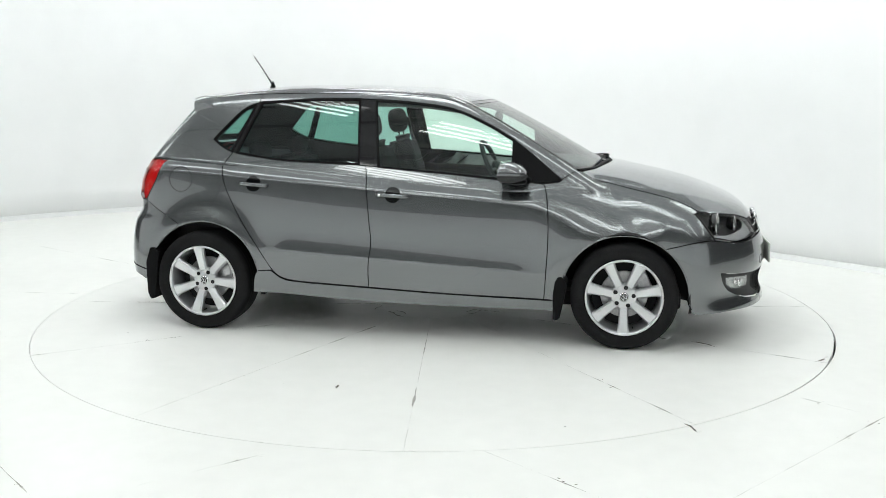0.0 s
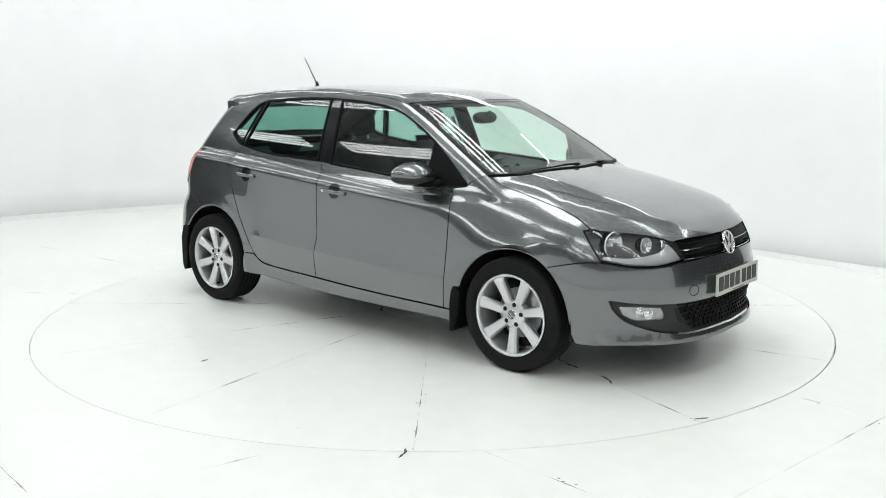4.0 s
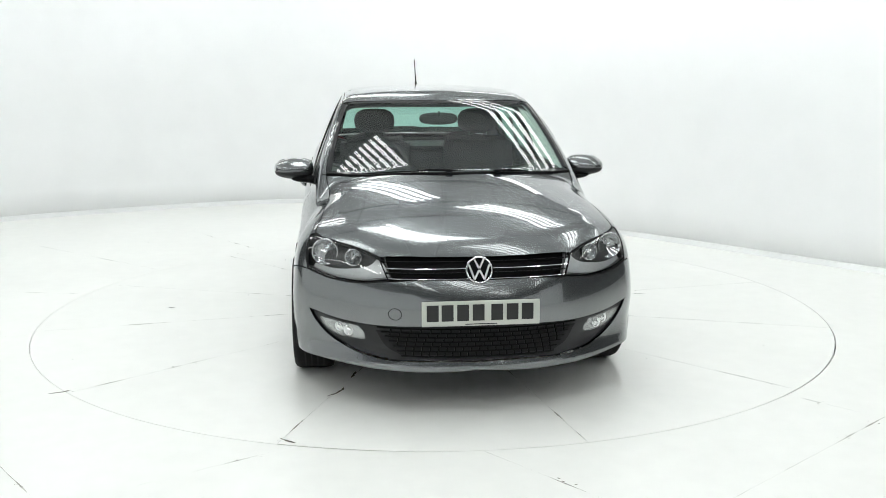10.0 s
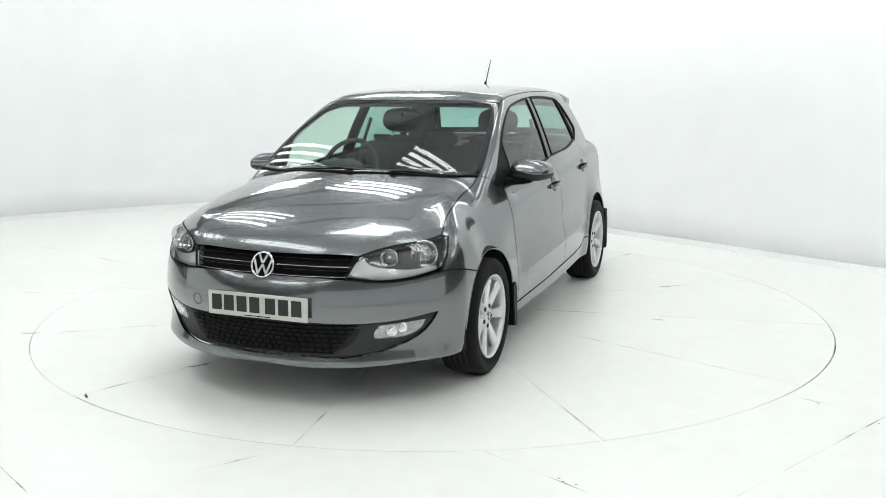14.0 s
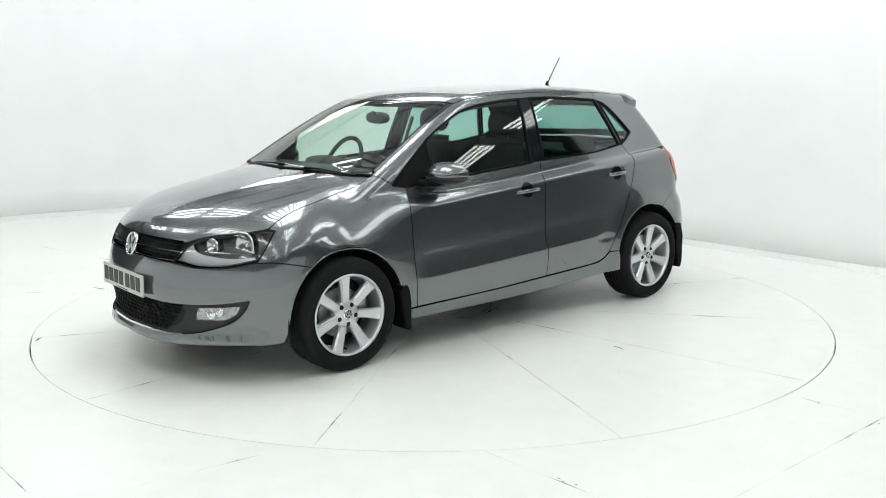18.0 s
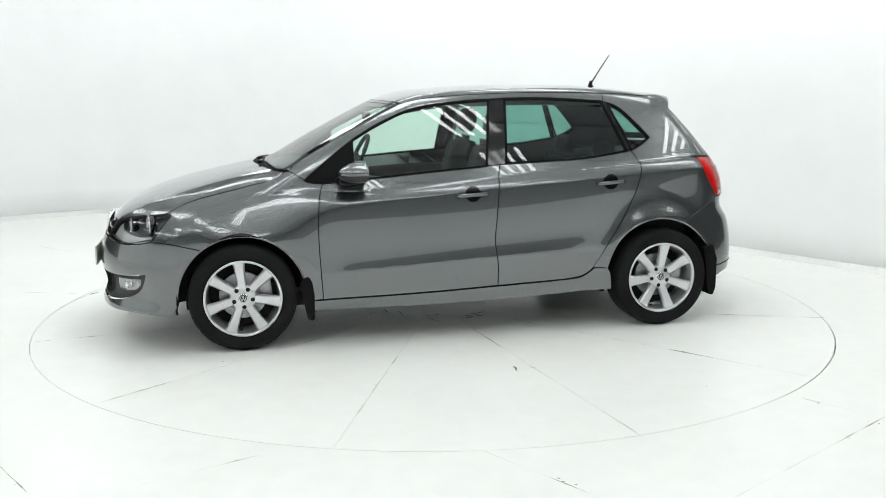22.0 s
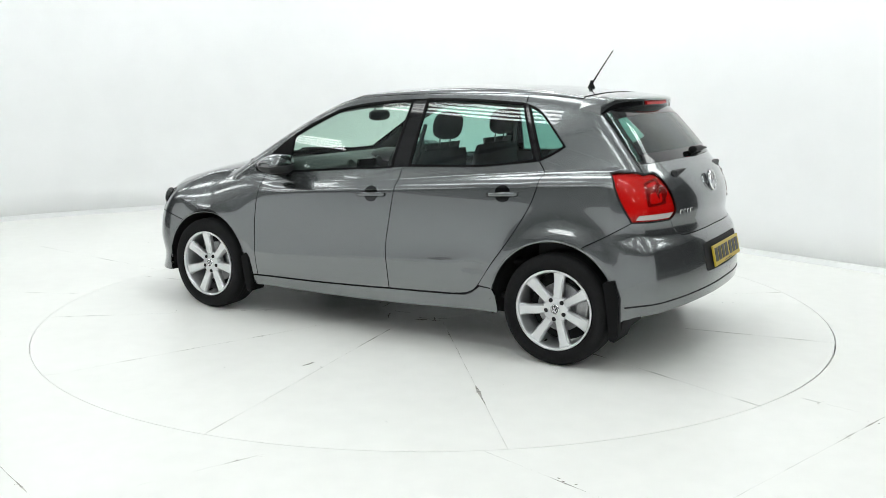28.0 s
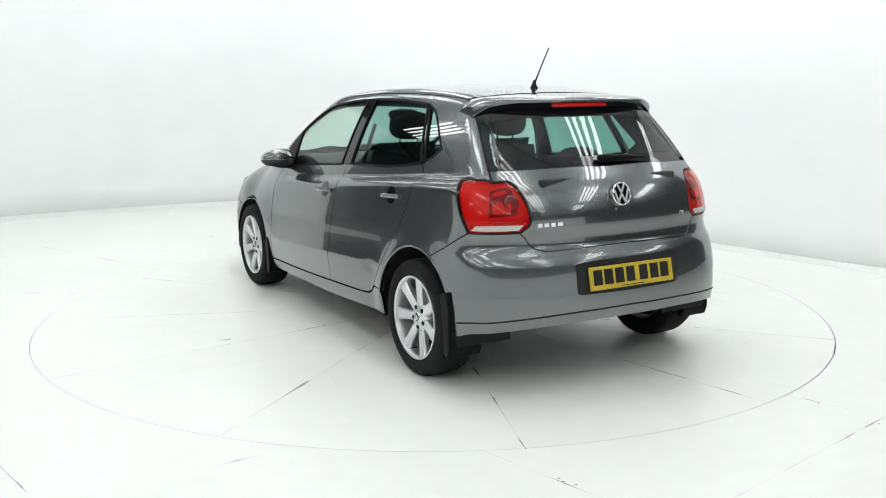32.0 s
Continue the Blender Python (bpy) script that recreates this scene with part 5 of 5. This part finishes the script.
pts = sunk([(-1.70, y, 1.098 + .01 * abs(y)) for y in np.linspace(.05, -.29, 8)], .02)
rear_wiper = part("rear_wiper", tube_bm(pts, (.020, .019, .018, .017, .016, .008, .006, .004), 8), M_BLACK, car, "black rear wiper", smooth=True)


# ---- cabin ----
for flip in (False, True):
    panel("door_card", SIDE, line_door_f, M_TRIM, doors["f", flip], "dark door lining", gap=.0, off=.055, edge=0, flip=flip, step=.08)
    panel("door_card", SIDE, line_door_r, M_TRIM, doors["r", flip], "dark door lining", gap=.0, off=.055, edge=0, flip=flip, step=.08)
for flip in (False, True):
    panel("quarter_lining", QUARTER, line_quarter, M_TRIM, car, "dark pillar lining", gap=.004, off=.03, edge=0, flip=flip, step=.06)
    panel("rail_lining", RAIL, line_rail, M_TRIM, car, gap=.003, off=.025, edge=0, flip=flip, step=.06)
panel("headliner", Flat((0, 0, 1)), outline(Flat((0, 0, 1)), DITCH_F, DITCH_R, [(-1.24, .52, 1.37), (-1.25, 0, 1.395)], [(-1.25, 0, 1.395), (.384, 0, 1.347)], rev(SCREEN_TOP)), M_TRIM2, car, "grey roof lining", gap=-.01, off=.035, edge=0, whole=True, step=.08)


def slab(points, half, mat, name, parent, label="", bevel=.03):
    """A side outline (x, z) made wide in y, with rounded edges."""
    bm = prism_bm(points, 2 * half)
    bmesh.ops.translate(bm, vec=(0, -half, 0), verts=bm.verts)
    bmesh.ops.bevel(bm, geom=bm.edges[:], offset=bevel, segments=2, affect="EDGES")
    return part(name, bm, mat, parent, label, smooth=True)


dash = slab([(1.02, .60), (1.05, .93), (.95, .965), (.72, .97), (.60, .945), (.545, .90), (.56, .78), (.66, .60)], .66, M_TRIM, "dashboard", car, "dark grey dashboard", .025)
part("instrument_hood", placed(blob((0, 0, 0), (.10, .15, .05), 2.5, 18), pose(.60, -.35, .955)), M_TRIM, dash, smooth=True)
part("radio", box_bm(.02, .20, .11, pose(.548, 0, .90, 0, -12, 0), .006), M_GLOSS, dash, "black radio with display")
for y in (-.13, .13):
    part("vent", placed(lathe_bm([(0, .0), (.03, .004), (.038, -.004)], 20), facing((.552, y * 1.25, .925), (-1, 0, .2))), M_DARK, dash)
part("tunnel", box_bm(.9, .2, .28, pose(.25, 0, .42), .03), M_TRIM, car, "dark centre console")
part("gear_lever", tube_bm([(.30, 0, .55), (.27, 0, .70), (.268, 0, .74)], (.008, .008, .022), 8), M_TRIM, car)
part("cabin_floor", box_bm(2.5, 1.36, .03, pose(-.2, 0, .30), .005), M_TRIM, car, "dark cabin carpet")
part("bulkhead", box_bm(.03, 1.2, .56, pose(1.06, 0, .60), .005), M_UNDER, car)
part("boot_side", box_bm(.5, .04, .60, pose(-1.27, .55, .70), .01), M_TRIM, car)
part("boot_side", box_bm(.5, .04, .60, pose(-1.27, -.55, .70), .01), M_TRIM, car)
part("parcel_shelf", box_bm(.5, 1.12, .025, pose(-1.30, 0, .975, 0, 2, 0), .008), M_TRIM, car, "dark parcel shelf")
part("tailgate_lining", box_bm(.03, .84, .30, pose(-1.69, 0, .86, 0, -8, 0), .01), M_TRIM, car)
# steering wheel on the car's right
wheel_m = pose(.455, -.355, .945, 0, -26, 0)
st = part("steering_wheel", placed(tube_bm([(0, .178 * math.cos(a), .178 * math.sin(a)) for a in np.linspace(0, math.tau, 32, endpoint=False)], .0145, 8, closed=True), wheel_m), M_TRIM, car, "black three-spoke steering wheel", smooth=True)
part("wheel_boss", placed(blob((.02, 0, -.01), (.03, .07, .06), 2.5, 16), wheel_m), M_TRIM, st, smooth=True)
for a in (0, 180, 270):
    part("wheel_spoke", placed(tube_bm([(.01, .05 * math.cos(radians(a)), .05 * math.sin(radians(a))), (0, .172 * math.cos(radians(a)), .172 * math.sin(radians(a)))], .014, 6), wheel_m), M_TRIM, st)
part("column", tube_bm([(.49, -.355, .93), (.75, -.355, .80)], .035, 8), M_TRIM, st)
part("interior_mirror", placed(blob((0, 0, 0), (.018, .115, .036), 3, 18), pose(.43, 0, 1.245)), M_TRIM, car, "black interior mirror", smooth=True)
part("mirror_stem", tube_bm([(.44, 0, 1.26), (.47, 0, 1.285)], .008, 6), M_TRIM, car)
for y in (-.35, .35):
    seat = slab([(.36, .42), (.38, .56), (.33, .60), (-.12, .545), (-.20, .52), (-.20, .40)], .245, M_FABRIC, "front_seat", car, "dark fabric front seat", .045)
    slab([(-.08, .48), (-.185, .95), (-.245, 1.10), (-.315, 1.11), (-.345, .98), (-.255, .48)], .235, M_FABRIC, "backrest", seat, "", .045).location = (0, 0, 0)
    head = part("headrest", placed(blob((0, 0, 0), (.052, .135, .082), 2.8, 22), pose(-.315, 0, 1.205, 0, -10, 0)), M_FABRIC, seat, smooth=True)
    for sy in (-.06, .06):
        part("post", tube_bm([(-.285, sy, 1.08), (-.30, sy, 1.16)], .006, 6), M_CHROME, seat)
    seat.location = (0, y, 0)
bench = slab([(-.55, .42), (-.53, .56), (-.60, .60), (-.98, .55), (-1.0, .42)], .62, M_FABRIC, "rear_bench", car, "dark fabric rear bench", .05)
slab([(-.86, .50), (-.955, .90), (-1.0, .985), (-1.06, .985), (-1.08, .90), (-1.0, .50)], .62, M_FABRIC, "bench_back", bench, "", .04)
for y in (-.34, .34):
    part("headrest", placed(blob((0, 0, 0), (.05, .13, .06), 2.8, 20), pose(-1.04, y, 1.035, 0, -8, 0)), M_FABRIC, bench, smooth=True)
for y in (-.60, .60):
    part("belt", tube_bm([(-.30, y * .96, 1.22), (-.25, y * 1.08, .95), (-.2, y * 1.12, .6)], .012, 4), M_TRIM, car, "dark seat belt")


# ---- what moves: the turntable carries the car round ----
TURN = [(0, -11.61), (1, -18.82), (2, -26.08), (3, -33.40), (6, -55.15), (7, -62.39), (8, -69.57), (9, -76.77), (10, -83.90), (11, -91.01), (12, -98.13), (13, -105.23), (14, -112.25), (17, -133.21), (18, -140.28), (19, -147.32), (20, -154.29), (21, -161.24), (22, -168.27), (23, -175.39), (24, -182.62), (25, -189.90), (28, -211.83), (29, -219.09), (30, -226.26), (31, -233.30), (32, -240.20)]


def motions():
    walk(table, [(t, pose(0, 0, 0, 0, 0, a)) for t, a in TURN])
    walk(car, [(t, pose(0, 0, 0, 0, 0, a) @ pose(0, -0.014, 0)) for t, a in TURN])


motions()
